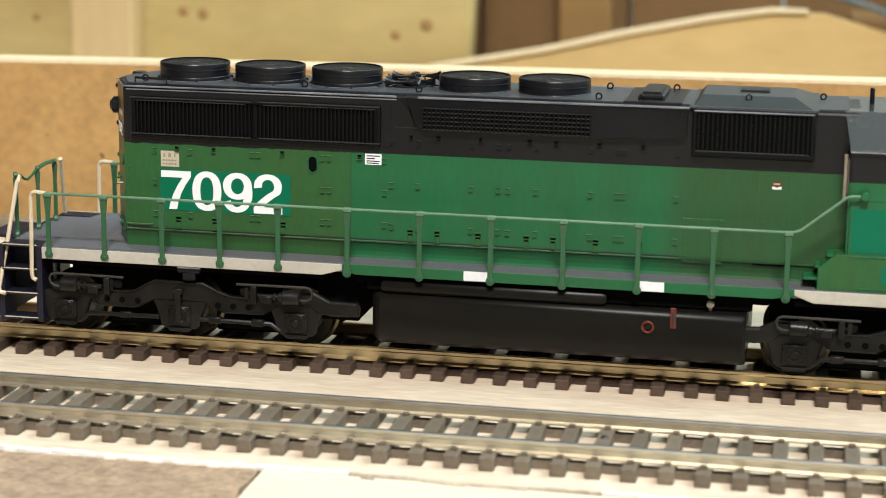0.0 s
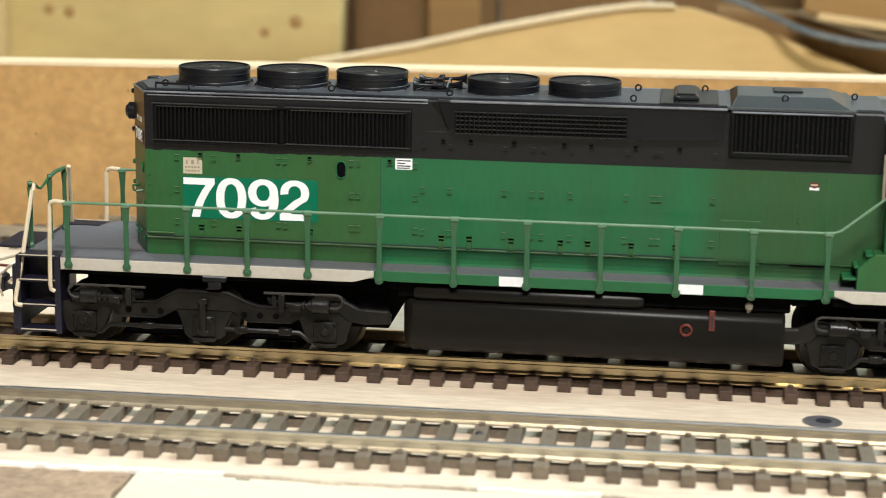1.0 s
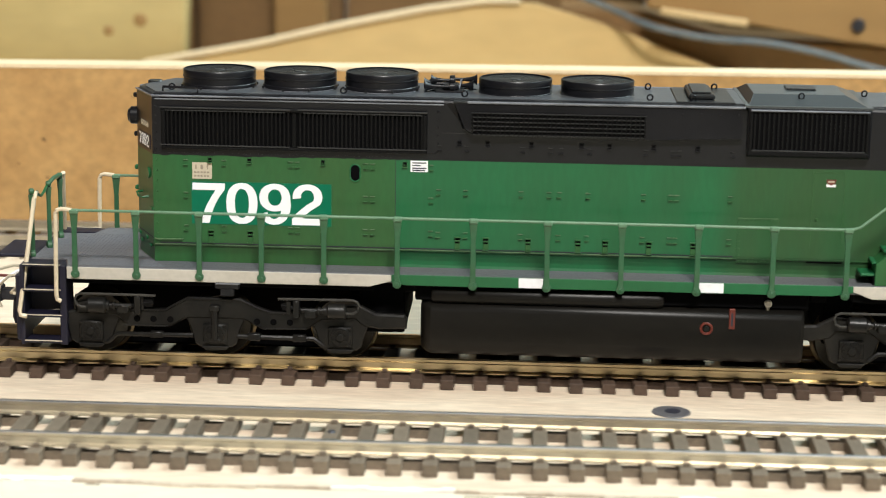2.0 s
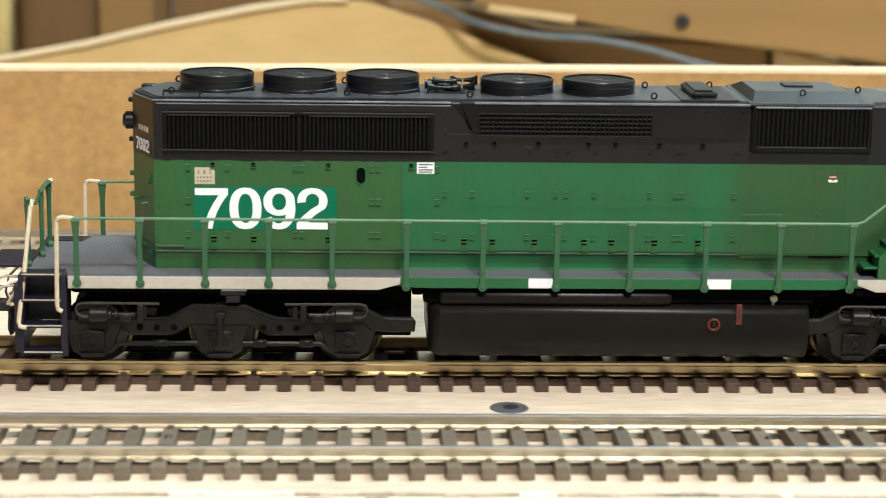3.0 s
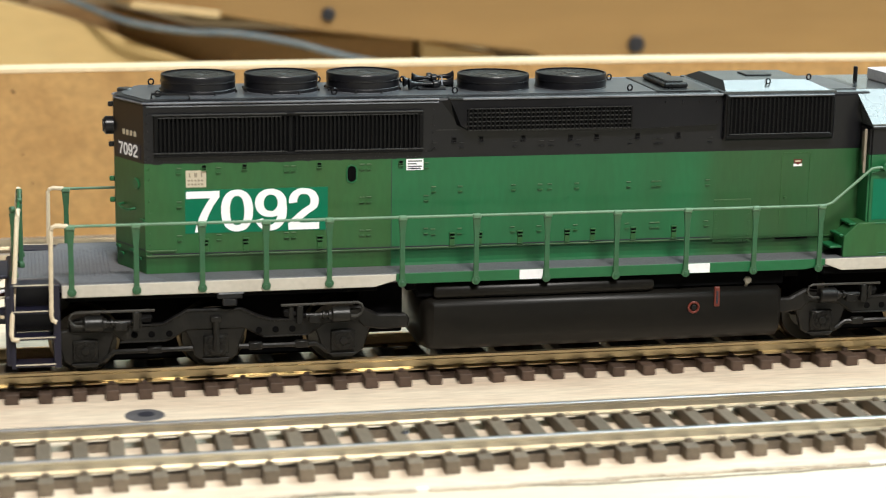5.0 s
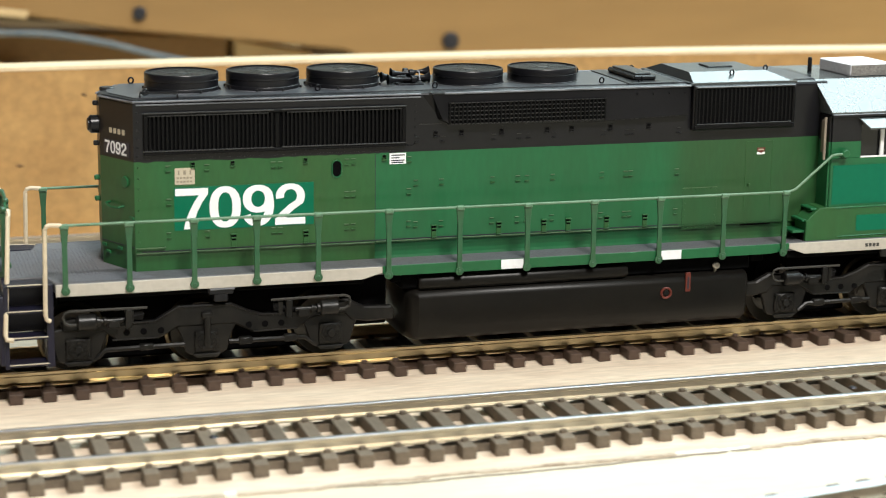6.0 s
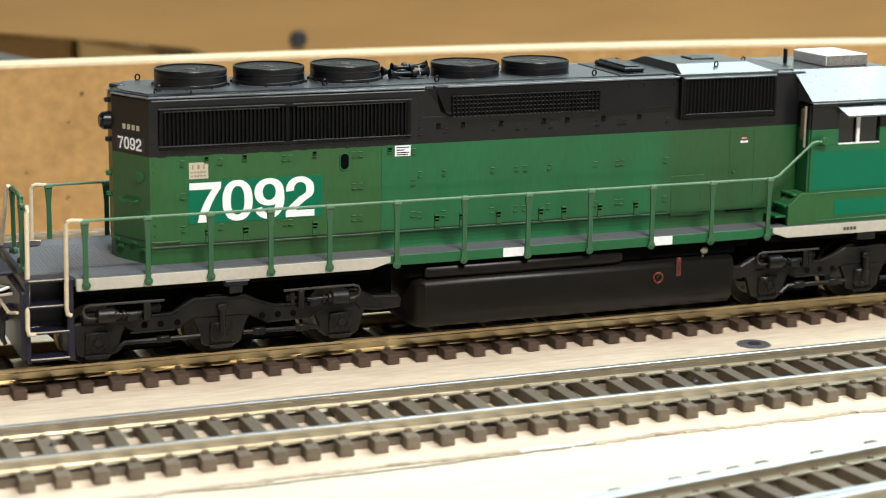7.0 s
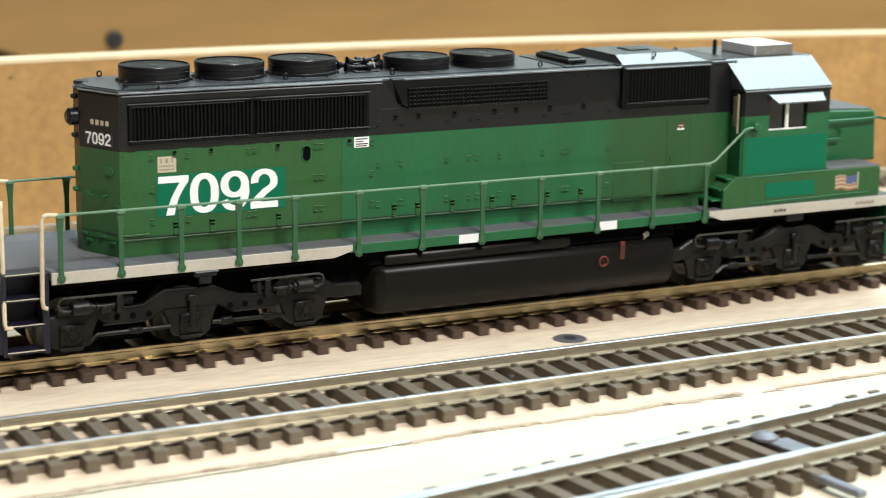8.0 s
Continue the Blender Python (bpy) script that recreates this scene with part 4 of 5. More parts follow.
flat("print_bar", 113.2, 114.4, 36.55, 36.85, YS - 0.09, CREAM, lab, "", 0.02)
port = part("oval_port", Shape().prism(arc(25.85, 37.0, 0.85, 0, 180) + arc(25.85, 35.6, 0.85, 180, 360), -HY - 0.12, -HY + 0.2, "y"), RECESS, loco, "dark oval port")
part("rim", Shape().tube([(x, -HY - 0.15, z) for x, z in arc(25.85, 37.0, 0.92, 0, 180) + arc(25.85, 35.6, 0.92, 180, 360)], 0.14, 5, True), GREEN, port)

# rear end of the hood: headlight, number, hinges
part("headlight", Shape().disc((-16.6, 0, 44.5), 1.7, 0.2, -2.2, "x", 22, 0.35).disc((-16.6, 0, 44.5), 1.2, -2.1, -2.45, "x", 18, 0.1), BLACK, loco, "black twin headlight housing")
TURN = math.degrees(math.atan2(4.8, 9.65))


def on_chamfer(s, z, off=0.05):
    """A place on the near angled end panel, s from its inner to its outer edge, facing outward."""
    x, y = -17.0 + 4.8 * s, -1.8 - 9.65 * s
    n = Vector((-9.65, -4.8, 0)).normalized() * off
    return pose((x + n.x) * MM, (y + n.y) * MM, z * MM, 0, 0, -(90 - TURN))


plate = part("end_number_board", Shape().box(0, 8.2, -0.05, 0.05, 0, 2.7), NAVY, loco, "dark end number board", on_chamfer(0.13, 39.6, 0.06))
for k, ch in enumerate("7092"):
    part("end_numeral", numeral(ch, 1.6, 2.3, 0.03), DECAL, loco, "white end numeral", on_chamfer(0.17 + 0.163 * k, 39.85, 0.12))
for k in range(4):
    part("mark_bar", Shape().box(0, 0.8, -0.03, 0.05, 0, 0.95), CREAM, loco, "", on_chamfer(0.3 + 0.125 * k, 43.6, 0.06))
for s, z in ((0.08, 22.2), (0.55, 22.2), (0.8, 21.2), (0.2, 21.0), (0.92, 28.5)):
    part("end_hinge", Shape().box(-0.7, 0.7, -0.3, 0.05, -0.3, 0.3, 0.1), GREEN, loco, "", on_chamfer(s, z, 0.0))
part("end_seam", Shape().box(0, 10.6, -0.05, 0.05, 0, 0.15), INK, loco, "", on_chamfer(0.0, 22.9, 0.02))
part("end_grab", Shape().tube([(0, 0, 0.6), (0, -1.1, 0.5), (1.6, -1.3, 0), (3.2, -1.1, 0), (4.2, -1.1, 0.2), (4.2, 0, 0.3)], 0.22, 6), GREEN, loco, "", on_chamfer(0.28, 30.0, 0.0))
part("round_cover", Shape().disc((0, 0, 0), 1.1, 0, -0.35, "y", 16, 0.15), GREEN, loco, "", on_chamfer(0.75, 35.0, 0.0))
for z in (48.0, 40.5, 34, 30):
    part("end_lug", Shape().box(-18.0, -16.8, -0.5, 0.5, z, z + 0.9, 0.2), BLACK if z > 39 else GREEN, loco)


# deck, sills, steps
def build_deck():
    plan = [(-35.8, -11.5), (-29.0, -11.5), (-27.6, -17.5), (168, -17.5), (168, 17.5), (-27.6, 17.5), (-29.0, 11.5), (-35.8, 11.5)]
    part("deck", Shape().prism(plan, 16.8, 18.5, "z", 0.15), DECK, loco, "grey tread deck")
    tread = Shape()
    for i in range(31):
        for k in range(34):
            x, y = -34.8 + 0.7 * i, -11.2 + 0.67 * k
            if x > -18.2 and abs(y) < 11.6 * 1:
                continue
            tread.box(x - 0.2, x + 0.2, y - 0.11, y + 0.11, 18.5, 18.57)
    part("tread_pattern", tread, PLATFORM, loco)["kind"] = "stuff"
    sheet = [(-35.6, -11.3), (-28.9, -11.3), (-27.4, -16.6), (-9.0, -16.6), (-12.4, -HY), (-17.2, -1.8), (-17.2, 1.8), (-12.4, HY), (-9.0, 16.6), (-27.4, 16.6), (-28.9, 11.3), (-35.6, 11.3)]
    part("platform_sheet", Shape().prism(sheet, 18.45, 18.54, "z"), PLATFORM, loco, "blue-grey rear platform")
    for s in (1, -1):
        y0, y1 = sorted((s * -SY, s * -(SY - 0.9)))
        part("white_sill", Shape().prism([(-27.5, 16.1), (29.2, 16.1), (33.2, 17.2), (33.2, 18.35), (-27.5, 18.35)], y0, y1, "y", 0.06), WHITE, loco, "white weathered side sill")
        part("green_sill", Shape().prism([(33.25, 17.0), (36, 16.5), (114, 16.5), (118, 17.2), (118, 18.45), (33.25, 18.45)], y0, y1, "y", 0.06), GREEN, loco, "green side sill")
        part("white_sill", Shape().prism([(118.05, 17.4), (121.5, 16.1), (168, 16.1), (168, 18.4), (118.05, 18.4)], y0, y1, "y", 0.06), WHITE, loco, "white weathered side sill")
        for x0, x1 in ((56.8, 61.3), (89.9, 94.4)):
            part("white_square", Shape().box(x0, x1, *sorted((s * -(SY + 0.05), s * -(SY - 0.3))), 16.6, 18.42), SQUARE, loco, "white paint square on the sill")
        part("jack_pad", Shape().box(0.2, 4.8, *sorted((s * -(SY - 0.2), s * -(SY - 2))), 14.8, 16.1, 0.2).box(1.2, 3.8, *sorted((s * -(SY - 0.3), s * -(SY - 2))), 13.4, 14.9, 0.2), BLACK, loco)
        # Added pale strip: the glint on the jack pad's upper edge.
        part("jack_glint", Shape().box(0.4, 5.0, *sorted((s * -(SY + 0.1), s * -(SY - 0.6))), 15.75, 16.02, 0.06), GLINT, loco, "pale strip for the jack pad's glint")
        part("jack_pad", Shape().box(139, 143.6, *sorted((s * -(SY - 0.2), s * -(SY - 2))), 14.4, 16.1, 0.2), TRUCK, loco)
    for x0, x1, n, mat in ((135.2, 138.6, 4, PIPE), (157.8, 163.2, 6, PRINT)):
        w = (x1 - x0) / n
        for k in range(n):
            flat("sill_print", x0 + w * k, x0 + w * k + 0.72 * w, 16.85, 17.55, -SY - 0.01, mat, loco, "", 0.03)
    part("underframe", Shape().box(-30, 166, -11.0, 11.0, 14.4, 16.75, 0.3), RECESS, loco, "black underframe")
    # Near-black blocks that keep the space behind the trucks in painted shade.
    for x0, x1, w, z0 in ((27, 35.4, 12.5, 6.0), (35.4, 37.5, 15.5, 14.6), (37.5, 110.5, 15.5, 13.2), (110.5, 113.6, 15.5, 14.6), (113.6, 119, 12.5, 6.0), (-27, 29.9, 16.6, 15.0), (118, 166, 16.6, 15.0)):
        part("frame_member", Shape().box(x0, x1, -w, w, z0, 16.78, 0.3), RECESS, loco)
    part("pilot", Shape().box(-37.6, -36.4, -16.8, 16.8, 3.6, 16.5, 0.3), NAVY, loco, "dark pilot plate")
    part("platform_end", Shape().box(-36.6, -35.6, -11.5, 11.5, 16.4, 18.6, 0.2), NAVY, loco)
    for s in (1, -1):
        well = Shape()
        ya, yb = sorted((s * -17.0, s * -11.4))
        well.box(-29.2, -27.9, ya, yb, 3.0, 18.4, 0.15)
        well.box(-36.7, -35.9, *sorted((s * -17.0, s * -11.4)), 3.0, 18.4, 0.1)
        well.box(-36.5, -28.0, *sorted((s * -11.4, s * -11.0)), 8.5, 18.4)
        steps = part("step_well", well, NAVY, loco, "dark blue-black step well")
        for z in (18.6, 13.8, 8.9, 3.9):
            part("tread", Shape().box(-36.2, -28.9, *sorted((s * -17.1, s * -12.6)), z - 0.55, z - 0.1, 0.08), NAVY, steps)
            part("tread_edge", Shape().box(-36.0, -28.9, *sorted((s * -17.2, s * -16.8)), z - 0.2, z - 0.04, 0.04), CREAM, steps, "pale step edge")


build_deck()


# handrails
STX = (-25.8, -14.3, -2.5, 9.1, 20.7, 34.3, 48.3, 61.9, 75.5, 89.4, 103.1, 116.5)


def stanchion(z0, z1):
    s = Shape()
    s.prism([(-0.5, z0 + 0.5), (0.5, z0 + 0.5), (0.46, z1 - 4), (0.75, z1 - 0.7), (-0.75, z1 - 0.7), (-0.46, z1 - 4)], -0.22, 0.22, "y", 0.08)
    s.disc((0, -0.25, z0 + 0.6), 0.85, 0.0, 0.4, "y", 10, 0.1)
    s.disc((0, -0.4, z0 + 0.55), 0.4, 0.0, 0.3, "y", 8, 0.1)
    return s.mesh("stanchion")


CLIP = Shape().box(-0.85, 0.85, -0.5, 0.5, 28.55, 29.5, 0.22).mesh("clip")


POST_LOW, POST = stanchion(16.6, 29.3), stanchion(16.2, 29.3)
for s in (1, -1):
    y = s * -(SY + 0.35)
    rail = Shape().tube([(-27.6, y, 29.25), (-14, y, 29.25), (20, y, 29.2), (60, y, 29.15), (100, y, 29.1), (117.0, y, 29.1), (118.6, y, 29.6), (126.5, y * 0.985, 36.0), (127.6, y * 0.98, 36.2), (129.5, y * 0.97, 36.2)], 0.27, 8)
    hand = part("handrail", rail, LITRAIL, loco, "green side handrail")
    for i, x in enumerate(STX):
        part("stanchion", POST_LOW if i < 5 else POST, RAILGREEN, hand, "", pose(x * MM, y * MM, 0, 0, 0, 0 if s > 0 else 180))
        part("clip", CLIP, LITRAIL, hand, "", pose(x * MM, y * MM, -0.0001 * (i > 6)))
    part("knob", Shape().disc((129.6, y * 0.96, 36.2), 0.9, -0.6, 0.6, "y", 12, 0.2), GREEN, hand)
    end = [(-26.2, y, 29.25), (-28.2, y, 29.45), (-28.9, y, 29.2), (-29.2, y, 28.6), (-29.4, y, 18), (-29.5, y, 13.2), (-29.3, y, 12.2), (-28.6, y, 11.8)]
    part("step_rail", Shape().tube(end, 0.42, 8), WIRE, loco, "cream step grab rail")
    lean = [(-34.7, s * -10.4, 31.0), (-34.95, s * -11.2, 30.0), (-35.8, s * -14.8, 19.0), (-36.6, s * -17.9, 9.8), (-36.4, s * -18.0, 8.9), (-35.2, s * -17.9, 8.7)]
    part("step_rail", Shape().tube(lean, 0.45, 8), WIRE, loco, "cream step grab rail")

END_POST = Shape().prism([(-0.4, 17.5), (0.4, 17.5), (0.4, 28), (0.6, 30.4), (-0.6, 30.4), (-0.4, 28)], -0.28, 0.28, "y", 0.1)
END_POST = END_POST.disc((0, 0, 31), 0.6, -0.45, 0.45, "x", 10, 0.12).disc((0, 0, 18.8), 1.0, -0.6, 0.4, "x", 10, 0.15).mesh("stanchion")
end_rail = part("end_rail", Shape().tube([(-34.6, -2, 31), (-34.6, 2, 31.4), (-34.6, 7, 31.2)], 0.42, 8), RAILGREEN, loco, "green end handrail")
for yy in (-10.0, -2.0, 7.0):
    part("stanchion", END_POST, RAILGREEN, end_rail, "", pose((-34.6 - (1.2 if yy < -5 else 0)) * MM, yy * MM, 0, 0, 0, 25))
part("chain", Shape().tube([(-34.7, -10, 31.0), (-34.9, -8.0, 29.9), (-34.9, -6.2, 29.5), (-34.9, -4.2, 29.9), (-34.7, -2, 31.0)], 0.28, 6), GREEN, end_rail, "sagging safety chain")


# cab and nose
def build_cab():
    body = Shape()
    body.box(127.0, 150.0, -16.4, 16.4, 18.4, 35.2, 0.15)
    cab = part("cab", body, GREEN, loco, "green cab side")
    for s in (1, -1):
        y0, y1 = sorted((s * -16.4, s * -15.4))
        for x0, x1, z0 in ((127.0, 133.6, 38.5), (143.8, 150.0, 38.5), (133.65, 143.75, 42.0)):
            part("cab_upper", Shape().box(x0, x1, y0, y1, z0, 44.2, 0.06), BLACK, loco, "black upper cab side")
        for x0, x1 in ((127.0, 133.6), (143.8, 150.0)):
            part("window_pillar", Shape().box(x0, x1, y0, y1, 35.2, 38.5), GREEN, loco)
        part("door_header", Shape().box(127.02, 127.8, *sorted((s * -15.38, s * -9.5)), 43.2, 44.1), BLACK, loco)
    part("windscreen_wall", Shape().box(149.2, 149.95, -15.38, 15.38, 35.2, 44.1), BLACK, loco)
    roof = Shape()
    sec = [(-16.7, 44.0), (-16.7, 44.5), (-10.6, 50.5), (10.6, 50.5), (16.7, 44.5), (16.7, 44.0)]
    v = []
    for k, (y, z) in enumerate(sec):
        hi = z > 50
        v += [(125.4 if hi else 126.6, y, z), (148.6 if hi else 150.0, y, z)]
    n = len(sec)
    faces = [(2 * i, 2 * i + 1, 2 * ((i + 1) % n) + 1, 2 * ((i + 1) % n)) for i in range(n)]
    roof.add(v, faces + [tuple(2 * i for i in range(n)), tuple(2 * i + 1 for i in range(n))[::-1]])
    top = part("cab_roof", roof, CABROOF, loco, "glossy dark sloped cab roof")
    for s in (1, -1):
        part("eave", Shape().box(126.6, 150.0, *sorted((s * -17.0, s * -16.3)), 43.5, 44.0, 0.1), BLACK, top)
        part("eave_trim", Shape().tube([(126.7, s * -16.95, 44.05), (149.9, s * -16.95, 44.05)], 0.13, 6), GLINT, top)
    for s in (1, -1):
        win = part("cab_window", Shape().box(133.4, 144.0, *sorted((s * -15.7, s * -15.5)), 35.2, 42.4), GLASSM, loco, "dark cab side window")
        fr = Shape()
        yy = sorted((s * -16.5, s * -15.9))
        fr.box(138.0, 138.8, *yy, 35.4, 42.0, 0.08).box(133.6, 143.8, *yy, 35.1, 35.4, 0.06)
        part("window_frame", fr, SQUARE, win, "pale sliding window frame")
        shade = Shape().add([(132.4, s * -16.3, 43.7), (147.6, s * -16.3, 43.7), (146.8, s * -18.9, 41.5), (134.2, s * -18.9, 41.5), (132.4, s * -16.3, 43.4), (147.6, s * -16.3, 43.4), (146.8, s * -18.9, 41.2), (134.2, s * -18.9, 41.2)],
                            [(0, 1, 2, 3), (4, 7, 6, 5), (0, 4, 5, 1), (1, 5, 6, 2), (2, 6, 7, 3), (3, 7, 4, 0)])
        part("sun_shade", shade, CABROOF, win, "glossy dark sun shade")
        y = s * -16.42
        part("cab_patch", Shape().box(127.6, 149.4, *sorted((y, y - s * 0.06)), 25.7, 33.7), PATCH, loco, "fresh bright green paint patch")
        low = Shape().prism([(121.9, 18.4), (165.0, 18.4), (165.0, 25.2), (125.0, 25.2), (122.0, 22.6)], *sorted((s * -12.0, s * -16.9)), "y", 0.12)
        box = part("side_locker", low, OLIVE, loco, "green side locker under the cab")
        y = s * -16.92
        part("locker_patch", Shape().box(133.2, 146.6, *sorted((y, y - s * 0.06)), 20.1, 23.4), PATCH, box, "fresh bright green paint patch")
        part("lip", Shape().tube([(128.3, y, 25.0), (150, y, 25.2)], 0.16, 6), GREEN, box).data.name
        part("lip", Shape().tube([(129.2, y, 19.1), (162, y, 19.5)], 0.14, 6), GREEN, box)
        flag = part("flag_decal", Shape().box(158.5, 158.8, *sorted((y, y - s * 0.05)), 20.4, 24.3), CREAM, box, "small faded waving flag decal")
        for c in range(6):
            xa, lift = 152.3 + 1.0 * c, 0.28 * math.sin(1.15 * c + 0.4)
            part("cloth", Shape().box(xa, xa + 1.0, *sorted((y, y - s * 0.04)), 20.4 + lift, 23.6 + lift), CREAM, flag)
            for k in range(4):
                part("stripe", Shape().box(xa, xa + 1.0, *sorted((y - s * 0.03, y - s * 0.07)), 20.4 + 0.85 * k + lift, 20.85 + 0.85 * k + lift), FLAGRED, flag)
            if c > 2:
                part("canton", Shape().box(xa, xa + 1.0, *sorted((y - s * 0.06, y - s * 0.1)), 21.9 + lift, 23.75 + lift), BLUE, flag)
    part("locker_top", Shape().box(150.2, 164.6, -16.8, 16.8, 25.1, 25.6, 0.15), DECK, loco, "grey locker top")
    for x0, x1, w, z0, z1 in ((119.4, 122.2, 16.2, 18.5, 20.6), (121.4, 124.6, 16.1, 20.6, 22.8), (123.4, 127.0, 16.0, 22.8, 25.0)):
        for s in (1, -1):
            part("cab_step", Shape().box(x0, x1, *sorted((s * -w, s * -11.4)), z1 - 0.5, z1, 0.12), GREEN, loco)
            part("step_riser", Shape().box(x1 - 0.5, x1, *sorted((s * -w, s * -11.4)), z0 - 0.2, z1 - 0.5), RECESS, loco)
    part("cab_door", Shape().box(126.6, 127.1, -16.0, -11.6, 25.0, 38.4, 0.1), GREEN, loco)
    part("cab_door_top", Shape().box(126.6, 127.1, -16.0, -11.6, 38.4, 43.6, 0.1), BLACK, loco)
    part("door_window", Shape().box(126.3, 126.7, -14.6, -13.0, 36.0, 42.6, 0.1), PRINT, loco, "pale cab door window")
    part("door_frame", Shape().tube([(125.9, -15.4, 34.8), (125.9, -15.4, 43.4)], 0.3, 6), PRINT, loco, "pale cab door frame post")
    nose = Shape()
    prof = [(150.0, 25.0), (170.0, 25.0), (169.4, 36.2), (168.4, 36.9), (150.0, 37.6)]
    nose.prism(prof, -8.8, 8.8, "y", 0.5)
    ns = part("short_hood", nose, GREEN, loco, "green short hood nose")
    part("nose_top", Shape().prism([(150.2, 37.55), (168.2, 36.85), (168.2, 37.15), (150.2, 37.9)], -8.4, 8.4, "y", 0.1), DECK, ns, "grey nose top")
    part("cap", Shape().disc((162, 1, 37.1), 1.2, 0, 1.1, "z", 12, 0.2), GREEN, ns)
    part("nose_rail", Shape().tube([(151.5, -9.0, 35.4), (152.5, -10.0, 35.0), (166, -10.0, 35.0), (169, -10, 35.2), (172.5, -15.5, 34.5)], 0.35, 6), GREEN, ns)
    part("nose_grab", Shape().tube([(153.2, -8.8, 32.8), (153.2, -9.8, 32.4), (153.4, -9.9, 30.8), (158.4, -9.9, 30.8), (158.6, -9.8, 32.6), (158.6, -8.8, 32.9)], 0.3, 6), GREEN, ns)
    part("front_post", Shape().tube([(173, -15.8, 36), (173.2, -16, 18)], 0.5, 6), WIRE, loco, "cream front step rail")
    foam = part("foam_block", Shape().box(0, 10.6, 0, 12.4, 0, 2.4, 0.2), FOAM, loco, "white foam block on the cab roof", pose(134.8 * MM, -8.4 * MM, 50.5 * MM, 0, 0, 3))
    part("foam_end", Shape().box(0.15, 10.45, -0.12, 0.05, 0.12, 2.28), FOAMEND, foam, "rough grey foam end")
    part("antenna", Shape().disc((130.2, 0.7, 50.4), 0.45, 0, 3.1, "z", 10, 0.15), BLACK, loco, "short black antenna")
    part("front_pilot", Shape().box(168, 169.4, -16.5, 16.5, 4, 18.4, 0.3), GREEN, loco)


build_cab()


# fuel tank
def build_tank():
    tank = Shape()
    prof = [(-13.5, 13.2), (-16.2, 12.9), (-17.0, 12.3), (-17.3, 11.4), (-17.2, 6.2), (-16.6, 4.2), (-15.4, 3.0), (-13, 2.5)]
    prof += [(-y, z) for y, z in prof[::-1]]
    bm = bmesh.new()
    ends = []
    rings = []
    for x, k in ((38.6, 0.86), (39.6, 0.95), (40.6, 1.0), (109.0, 1.0), (109.6, 0.97)):
        cz = 8.0
        rings.append([bm.verts.new((x, y * k, cz + (z - cz) * k)) for y, z in prof])
    n = len(prof)
    for a, b in zip(rings, rings[1:]):
        for i in range(n):
            bm.faces.new((a[i], a[(i + 1) % n], b[(i + 1) % n], b[i]))
    bm.faces.new(rings[0])
    bm.faces.new(rings[-1])
    tank.take(bm, True)
    t = part("fuel_tank", tank, TANK, loco, "black weathered fuel tank")
    for s in (1, -1):
        y = s * -15.6
        res = Shape().lathe([(0.01, 40.6), (1.2, 40.7), (1.55, 41.2), (1.55, 82.6), (1.2, 83.6), (0.01, 83.8)], (0, y, 14.4), "x", 16)
        part("air_reservoir", res, TANK, loco, "long black air reservoir")
    y = -17.35
    filler = part("filler_ring", Shape().tube([(91.6 + 1.0 * math.cos(radians(a)), y - 0.1, 9.7 + 1.0 * math.sin(radians(a))) for a in range(0, 360, 20)], 0.26, 6, True), RED, t, "red filler ring")
    part("cap", Shape().disc((91.6, y, 9.7), 0.55, 0.1, -0.35, "y", 12, 0.1), TRUCK, filler)
    gauge = part("fuel_gauge", Shape().box(95.7, 96.8, y - 0.25, y + 0.3, 9.7, 13.6, 0.12), RED, t, "red sight gauge")
    part("glass", Shape().box(96.05, 96.45, y - 0.32, y, 10.3, 12.8, 0.05), INK, gauge)
    part("vent_knob", Shape().disc((102.9, -16.0, 14.4), 0.7, -0.5, 0.5, "y", 14, 0.2).tube([(102.9, -16, 14.2), (102.9, -15, 12.6)], 0.35, 6), WHITE, loco, "small pale vent knob")


build_tank()


